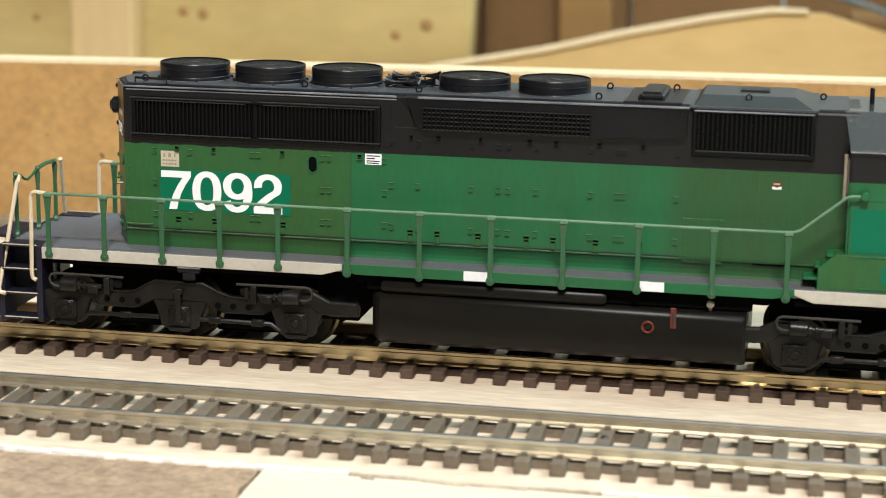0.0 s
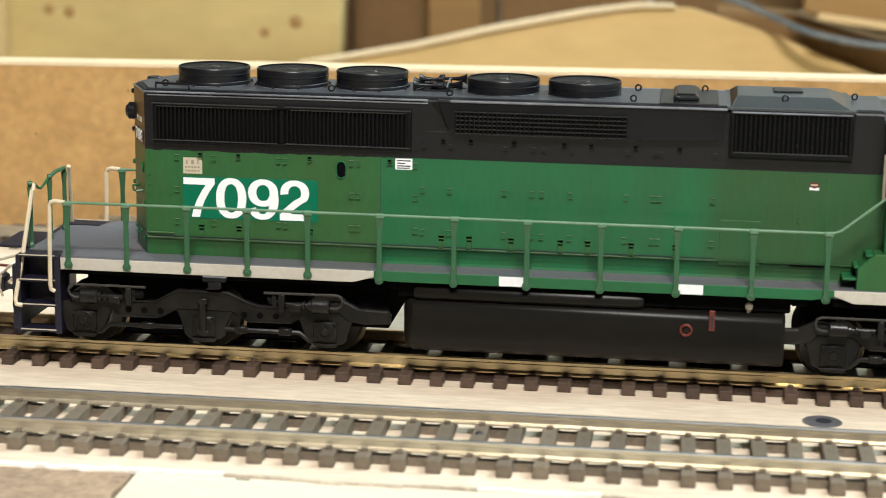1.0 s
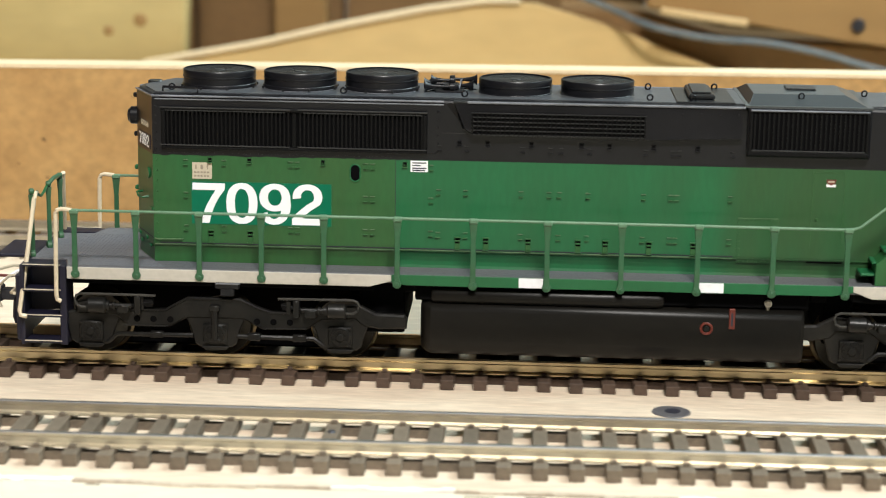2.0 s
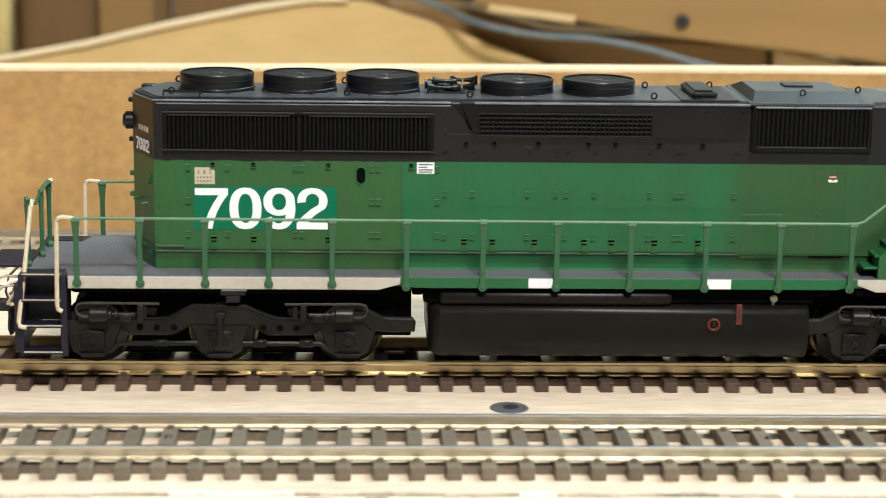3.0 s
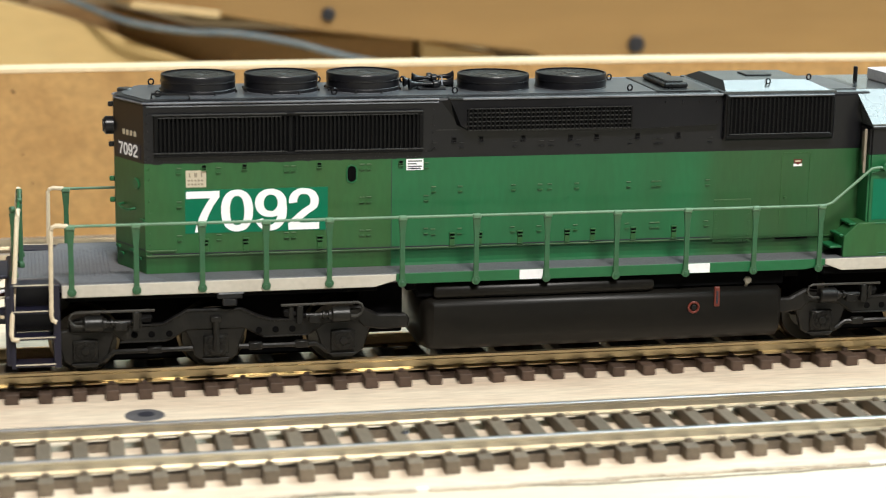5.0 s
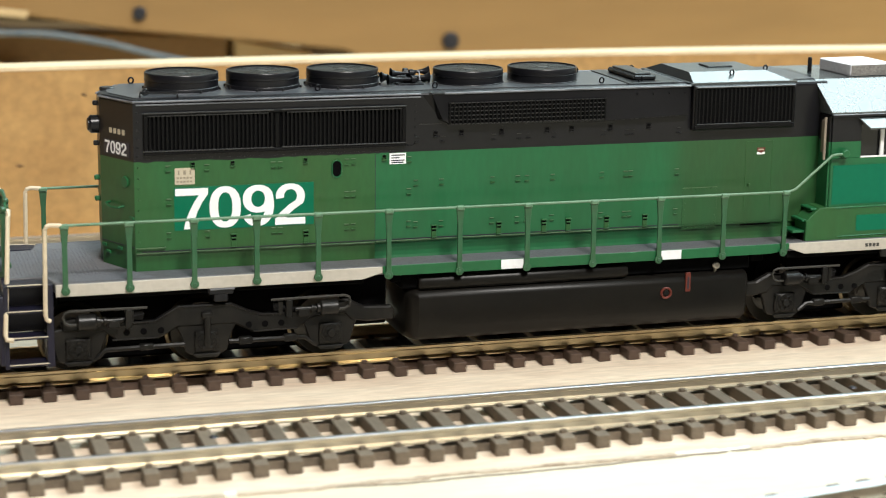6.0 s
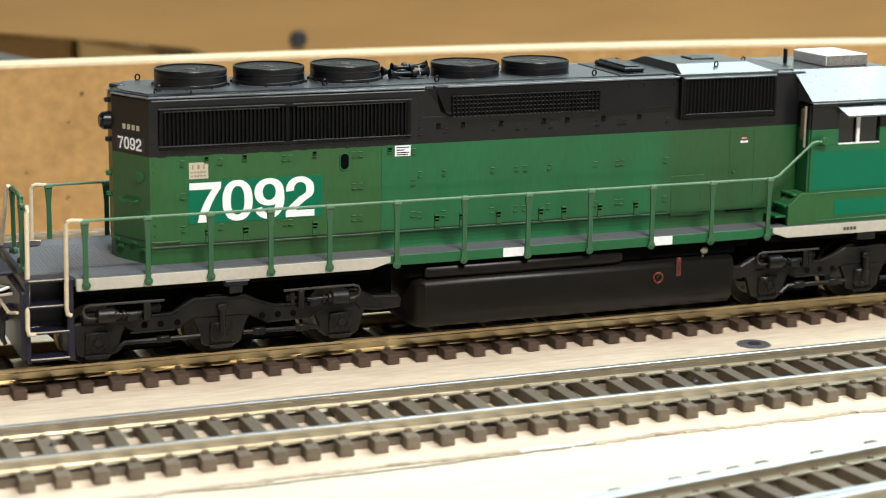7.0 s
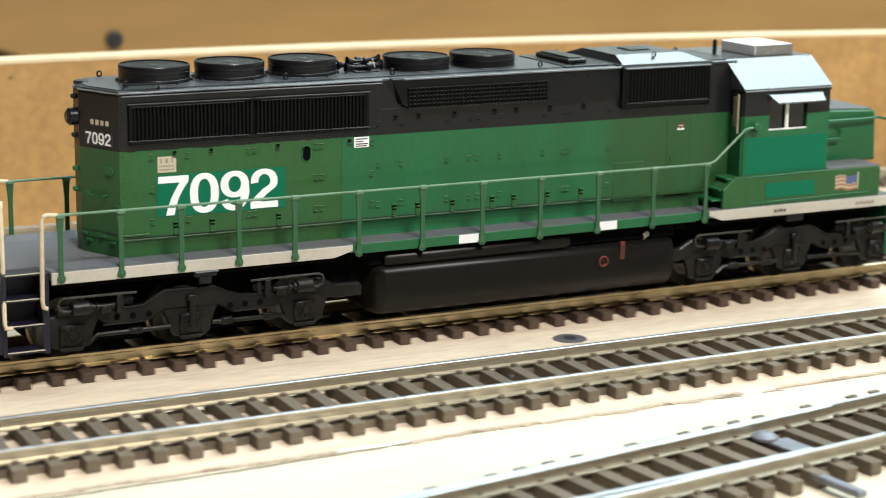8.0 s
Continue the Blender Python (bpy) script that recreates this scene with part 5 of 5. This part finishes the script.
# trucks
def build_truck(cx, flip):
    t = 180 if flip else 0

    def put(shape):
        return shape.moved(cx, 0, 0, t)

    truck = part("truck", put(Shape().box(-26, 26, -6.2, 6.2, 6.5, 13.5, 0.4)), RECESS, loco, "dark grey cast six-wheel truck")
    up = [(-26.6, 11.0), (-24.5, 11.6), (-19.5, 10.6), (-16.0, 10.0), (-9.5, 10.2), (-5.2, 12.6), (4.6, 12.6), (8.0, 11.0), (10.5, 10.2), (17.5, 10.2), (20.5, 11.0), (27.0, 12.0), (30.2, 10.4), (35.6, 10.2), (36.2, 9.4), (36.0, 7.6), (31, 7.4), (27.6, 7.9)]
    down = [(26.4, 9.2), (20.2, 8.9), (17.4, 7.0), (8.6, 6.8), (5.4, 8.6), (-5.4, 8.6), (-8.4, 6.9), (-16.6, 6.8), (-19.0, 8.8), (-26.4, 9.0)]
    # Near-black cases also block light, so the space underneath stays dark.
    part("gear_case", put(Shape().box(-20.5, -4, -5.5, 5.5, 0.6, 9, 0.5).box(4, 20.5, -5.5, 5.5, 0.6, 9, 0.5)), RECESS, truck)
    for s in (1, -1):
        yo = -15.9

        def side(shape):
            if s < 0:
                shape.v = [(x, -y, z) for x, y, z in shape.v]
            return put(shape)

        part("side_frame", side(Shape().prism(up + down, -15.9, -14.2, "y", 0.35)), TRUCK, truck, "cast truck side frame")
        for x in (-23.6, 0, 23.6):
            ped = [(x - 5.8, 9.0), (x - 4.8, 6.9), (x - 4.2, 5.0), (x - 3.9, 3.7), (x - 3.0, 3.1), (x + 3.0, 3.1), (x + 3.9, 3.7), (x + 4.2, 5.0), (x + 4.8, 6.9), (x + 5.8, 9.0), (x + 2.5, 9.6), (x - 2.5, 9.6)]
            part("pedestal", side(Shape().prism(ped, -15.6, -14.3, "y", 0.25)), TRUCK, truck)
            box = Shape().box(x - 2.3, x + 2.3, yo - 0.25, yo + 0.5, 3.7, 7.7, 0.25).disc((x, yo - 0.2, 5.8), 1.95, -0.3, 0.2, "y", 20, 0.2).disc((x, yo - 0.4, 5.8), 0.75, -0.5, 0.1, "y", 12, 0.12)
            for a in range(0, 360, 45):
                box.disc((x + 1.3 * math.cos(radians(a)), yo - 0.45, 5.8 + 1.25 * math.sin(radians(a))), 0.3, -0.3, 0.1, "y", 6)
            for dx, dz in ((-1.95, 4.1), (1.95, 4.1), (-1.95, 7.3), (1.95, 7.3)):
                box.disc((x + dx, yo - 0.2, dz), 0.28, -0.3, 0.1, "y", 6)
            box.prism([(x - 2.6, 3.3), (x + 2.6, 3.3), (x + 1.9, 2.6), (x - 1.9, 2.6)], yo - 0.15, yo + 0.4, "y", 0.1)
            part("axle_box", side(box), TRUCK, truck, "cast axle box")
        rim = Shape().tube([(-17.5, yo - 0.05, 10.0), (-9.6, yo - 0.05, 10.1), (-5.3, yo - 0.05, 12.4), (4.6, yo - 0.05, 12.4), (8.0, yo - 0.05, 10.9), (10.5, yo - 0.05, 10.1), (17.5, yo - 0.05, 10.1), (20.5, yo - 0.05, 10.9)], 0.2, 6)
        rim.tube([(-17.4, yo - 0.05, 7.0), (-9.0, yo - 0.05, 7.0)], 0.16, 6).tube([(8.9, yo - 0.05, 7.0), (17.2, yo - 0.05, 7.1)], 0.16, 6)
        part("frame_rim", side(rim), TRUCK, truck)
        # Flush discs: each hole's shade is only colour.
        for x in (-14.8, -11.7, -8.5, 7.9, 11.0, 14.1):
            part("lightening_hole", side(Shape().disc((x, yo - 0.02, 8.3), 0.62, -0.06, 0.1, "y", 14)), RECESS, truck)
        spr = Shape().tube([(0, yo - 0.6, 4.8), (0, yo - 0.6, 10.6)], 0.62, 10)
        spr.box(-1.0, 1.0, yo - 1.1, yo, 10.2, 11.4, 0.2).box(-1.1, 1.1, yo - 0.9, yo, 4.2, 5.0, 0.2)
        part("damper", side(spr), TRUCK, truck, "upright damper")
        for x, d in ((-22.1, 1), (23.0, -1)):
            cyl = Shape().disc((x, yo - 1.1, 11.0), 1.45, -1.75, 1.75, "x", 18, 0.25).disc((x, yo - 1.1, 11.0), 0.95, d * 1.7, d * 2.4, "x", 12, 0.1).disc((x, yo - 1.1, 11.0), 0.5, d * 2.3, d * 6.6, "x", 10, 0.1)
            cyl.disc((x, yo - 1.1, 11.0), 0.8, d * 3.0, d * 3.5, "x", 10, 0.1).box(min(x + d * 3.8, x + d * 6), max(x + d * 3.8, x + d * 6), yo - 1.7, yo, 9.6, 11.2, 0.2)
            cyl.box(min(x + d * 7.0, x + d * 8.2), max(x + d * 7.0, x + d * 8.2), yo - 1.3, yo + 0.2, 9.4, 12.9, 0.15)
            part("brake_cylinder", side(cyl), TRUCK, truck, "grey brake cylinder")
            e = -d
            pipe = [(x + e * 1.7, yo - 1.1, 10.6), (x + e * 3.1, yo - 1.1, 10.6), (x + e * 3.9, yo - 1.1, 11.1), (x + e * 4.2, yo - 1.1, 12.0), (x + e * 3.9, yo - 1.1, 12.8), (x + e * 3.1, yo - 1.1, 13.15), (x - e * 4, yo - 1.0, 13.1), (x - e * 11, yo - 0.8, 13.0)]
            part("brake_pipe", side(Shape().tube(pipe, 0.26, 6)), PIPE, truck)
            part("slack_adjuster", side(Shape().tube([(x + d * 5.0, yo - 0.5, 10.6), (x + d * 10.5, yo - 0.1, 11.6)], 0.4, 6).box(x + d * 9.5 - 0.9, x + d * 9.5 + 0.9, yo - 0.4, yo + 0.5, 10.6, 12.4, 0.2)), GRILLE, truck)
        rod = Shape().tube([(-20.4, yo + 0.2, 3.6), (-18.6, yo + 0.2, 5.2), (-4.2, yo + 0.2, 5.3)], 0.45, 8).tube([(4.2, yo + 0.2, 5.3), (18.6, yo + 0.2, 5.2), (20.4, yo + 0.2, 3.8)], 0.45, 8)
        rod.box(6.0, 8.6, yo - 0.35, yo + 0.8, 4.6, 6.0, 0.2).box(14.6, 17.2, yo - 0.35, yo + 0.8, 4.6, 6.0, 0.2).box(-12.5, -9.8, yo - 0.3, yo + 0.8, 4.7, 5.9, 0.2)
        part("brake_rod", side(rod), TRUCK, truck)
        for x in (-13.9, 13.9):
            part("pipe_bracket", side(Shape().box(x - 0.45, x + 0.45, yo - 0.6, yo + 0.4, 10, 12.6, 0.12)), TRUCK, truck)
    wheel_sets = []
    prof = [(0.01, -8.9), (1.2, -8.9), (1.6, -8.5), (3.6, -8.2), (4.5, -8.9), (5.8, -9.9), (5.9, -9.7), (6.05, -7.6), (6.6, -7.2), (6.5, -6.8), (4.4, -6.9), (1.2, -7.0), (1.2, 0)]
    for x in (-23.6, 0, 23.6):
        w = Shape().lathe(prof, (0, 0, 0), "y", 32).mirrored()
        for a in range(0, 360, 60):
            w.disc((2.6 * math.cos(radians(a)), -8.3, 2.6 * math.sin(radians(a))), 0.55, -0.25, 0.2, "y", 8)
        w = w.mesh("wheelset")
        w.materials.append(BRASS)
        w.materials.append(WHEELFACE)
        for f in w.polygons:
            c = f.center
            if math.hypot(c.x, c.z) < 5.85 * MM:
                f.material_index = 1
        px = cx + (-x if flip else x)
        wheel_sets.append((part("wheelset", w, BRASS, truck, "brass-coloured wheel set", pose(px * MM, 0, 5.9 * MM)), px))
    return wheel_sets


WHEELS = build_truck(0.0, False) + build_truck(142.2, True)


# rear coupler, hoses and wires
def build_coupler():
    c = Shape().box(-45, -36.5, -1.2, 1.2, 7.4, 9.6, 0.3).prism([(-45, -1.2), (-49, -3.0), (-50.5, -2.2), (-50.0, -0.6), (-47.6, 0.2), (-47.4, 2.6), (-49, 3.0), (-50.4, 2.4), (-50.2, 4.0), (-46, 3.4), (-44.6, 1.2)], 6.9, 10.2, "z", 0.25)
    coupler = part("coupler", c, STEEL, loco, "dark steel knuckle coupler")
    for s in (1, -1):
        for k in range(3):
            y = s * (5.5 + 2.1 * k)
            hose = Shape().tube([(-37.4, y, 11.6), (-38.8, y, 11.4), (-39.6, y, 9.6), (-39.8, y, 6.4), (-39.4, y, 5.2)], 0.42, 6)
            part("hose", hose, NAVY, coupler, "dark rubber hose")
        part("cut_lever", Shape().tube([(-38, s * 16, 12.6), (-39.2, s * 14, 12.2), (-39.4, s * 4, 12.4), (-41, s * 1.5, 11)], 0.35, 6), WIRE, coupler, "cream uncoupling lever")
        part("air_hose", Shape().tube([(-37.6, s * 9, 14.5), (-41, s * 8.6, 14.2), (-43, s * 8, 12.2), (-43.6, s * 7.6, 9.2), (-43, s * 7.4, 7.6)], 0.27, 6), CREAM, coupler, "cream air hose")
    part("drop_step", Shape().box(-44, -37, -6.4, 6.4, 17.3, 18.0, 0.2), NAVY, loco)


build_coupler()
for name, mat, label, pts in (("white_wire", DECAL, "thin white wire", [(-37.4, -5.5, 15.0), (-40, -6.5, 14.6), (-43, -7.5, 12.6), (-46.5, -7.0, 11.6)]),
                              ("white_wire", CREAM, "thin white wire", [(-37.4, -3.5, 14.6), (-41, -5.0, 15.4), (-45, -6.0, 14.4), (-49, -5.0, 13.2)]),
                              ("red_wire", RED, "thin red wire", [(-37.4, -4.5, 14.2), (-41, -6.4, 13.6), (-44, -7.6, 14.0), (-48.5, -7.0, 15.2)])):
    part(name, Shape().tube(pts, 0.32, 6), mat, loco, label)


# ---- tracks ----
def rail_mesh(length, z0=-2.6, head=0.48, side_mat=None, head_mat=None):
    prof = [(-1.1, z0), (1.1, z0), (1.1, z0 + 0.25), (0.24, z0 + 0.55), (0.24, -0.85), (head, -0.6), (head, -0.1), (head - 0.12, 0), (-head + 0.12, 0), (-head, -0.1), (-head, -0.6), (-0.24, -0.85), (-0.24, z0 + 0.55), (-1.1, z0 + 0.25)]
    me = Shape().prism(prof, -length / 2, length / 2, "x").mesh("rail")
    me.materials.append(side_mat or RAILM)
    me.materials.append(head_mat or HEADM)
    for f in me.polygons:
        if f.center.z > -0.08 * MM:
            f.material_index = 1
    return me


def tie_meshes(wide, long_, web_long, top=-2.6):
    tie = Shape().box(-wide / 2, wide / 2, -long_ / 2, long_ / 2, BZ, top, 0.12)
    for y in (-8.6, 8.6):
        for d in (-1.35, 1.35):
            tie.box(-0.55, 0.55, y + d - 0.42, y + d + 0.42, top - 0.05, top + 0.65, 0.1)
    webs = [Shape().box(wide / 2 - 0.1, web_long + 0.1 - wide / 2, y - 1.0, y + 1.0, BZ, -3.2).mesh("tie_web") for y in (-8.6, 8.6)]
    return tie.mesh("tie"), webs


def build_track(name, label, m, spacing, x0, x1, tie_mat, rail_mat, web_every, phase=0.0, near=(-150, 330), seed=1, gauge=8.6, ties=28.0, head=0.48, top=-2.6, near_webs=True):
    track = holder(name, label, "model track", "tracks", m=m)
    tie, (near_web, far_web) = tie_meshes(2.55, ties, spacing, top)
    r = random.Random(seed)
    rail = rail_mesh(x1 - x0, top, head, rail_mat, HEADB if rail_mat is RAILB else HEADM)
    for y in (-gauge, gauge):
        part("rail", rail, rail_mat, track, "worn nickel silver rail", pose((x0 + x1) / 2 * MM, y * MM, 0))
    rest = Shape()
    n = int((x1 - x0) / spacing)
    for i in range(n):
        x = x0 + phase + spacing * i
        if near[0] < x < near[1]:
            part("tie", tie, tie_mat, track, "", pose(x * MM, r.uniform(-0.25, 0.25) * MM, 0, 0, 0, r.uniform(-0.8, 0.8)))
            if near_webs or i % web_every:
                part("tie_web", near_web, tie_mat, track, "", pose(x * MM, 0, 0))
            if i % web_every:
                part("tie_web", far_web, tie_mat, track, "", pose(x * MM, 0, 0))
        else:
            rest.box(x - 1.27, x + 1.27, -14.8, 14.8, BZ, top)
    if rest.v:
        part("far_ties", rest, tie_mat, track)["kind"] = "stuff"
    return track


build_track("loco_track", "model railway track with red-brown ties and brassy rails", pose(0, 0, 0), 6.070, -500, 700, TIEBROWN, RAILB, 2, 4.56)
NEAR_Y = -51.2
build_track("near_track", "model railway track with grey-brown ties", pose(0, NEAR_Y * MM, 0), 5.985, -505.985, 700, TIEGREY, RAILM, 2, 4.85, seed=3, ties=26.0, head=0.53, top=-2.3)
build_track("back_track", "model railway track along the backboard", pose(0, 0.101, 0), 6.05, -420, 600, TIEGREY, RAILM, 3, 0.0, near=(-10, 0), seed=5)


def build_turnout():
    m = pose(0.150, -0.1127, 0, 0, 0, 7.2)
    track = build_track("turnout", "near model turnout with grey-brown ties and guard rails", m, 6.0, -260, 420, TIEGREY, RAILM, 9, 0.0, near=(-60, 160), seed=8, head=0.53, top=-2.3, near_webs=False)
    blade = rail_mesh(210.0, -2.3, 0.6)
    part("closure_rail", blade, RAILM, track, "", pose(-0.030, 0.0071, -0.00006, 0, 0, 0.6))
    part("closure_rail", rail_mesh(90.0, -2.3), RAILM, track, "", pose(0.010, -0.0066, 0, 0, 0, -1.6))
    part("screw_pad", Shape().box(55.2, 59.8, -5.5, 3.2, -2.6, -2.05, 0.15), DULL, track, "dull grey pad between the rails")
    end = Shape().box(-1.2, 1.2, -0.5, 0.5, -4.9, -4.35, 0.1).mesh("tie_end")
    for i in range(30):
        if i % 7 in (3, 5):
            continue
        part("tie_end", end, TIEGREY, track, "", pose((-69 + 6.0 * i) * MM, 0.0186 + 0.00006 * i, 0))
    screw = Shape().lathe([(0.01, 0.9), (1.4, 0.8), (2.3, 0.2), (2.3, -0.3)], (0, 0, 0), "z", 18)
    part("screw_head", screw, DULL, track, "dull screw head", pose(0.0560, 0.0046, -0.0018))
    part("side_strip", Shape().box(50.6, 52.6, -23.0, -12.0, -3.6, -2.4, 0.25), DULL, track, "grey metal strip between the ties", pose(0, 0, 0, 0, 0, 0))
    return track


build_turnout()

# ---- small things on the board ----
for dx, dy in ((19.6, -23.8), (211.8, -23.4)):
    plug = holder("hole_plug", "dark round plug sunk in the board between the tracks", "plug", "board plugs", m=pose(dx * MM, dy * MM, BZ * MM))
    part("rim", Shape().disc((0, 0, 0), 3.6, -0.2, 0.12, "z", 28, 0.1), PLUGM, plug, "dull grey disc")
    part("slot", Shape().disc((0.3, 0.3, 0), 1.5, 0.05, 0.16, "z", 18), INK, plug)
for nx, ny in ((-40.2, -48.5), (62.5, -48.4), (183.4, -49.8), (8.3, -58.7)):
    thing("track_nail", Shape().lathe([(0.01, 0.35), (0.5, 0.3), (0.75, 0.0)], (nx, ny, -2.3), "z", 12), STEEL, "small dark nail head in a tie", "nail", "track nails")


# ---- what moves ----
def travel(t):
    for (t0, x0), (t1, x1) in zip(TRAVEL, TRAVEL[1:]):
        if t <= t1:
            return x0 + (x1 - x0) * (t - t0) / (t1 - t0)
    return TRAVEL[-1][1]


def motions():
    walk(loco, [(t, pose(x, 0, 0)) for t, x in TRAVEL])
    for ob, px in WHEELS:
        rows = []
        for k in range(41):
            t = 0.2 * k
            rows.append((t, pose(px * MM, 0, 5.9 * MM, 0, math.degrees((travel(t) - travel(0)) / 0.0059), 0)))
        walk(ob, rows)


motions()
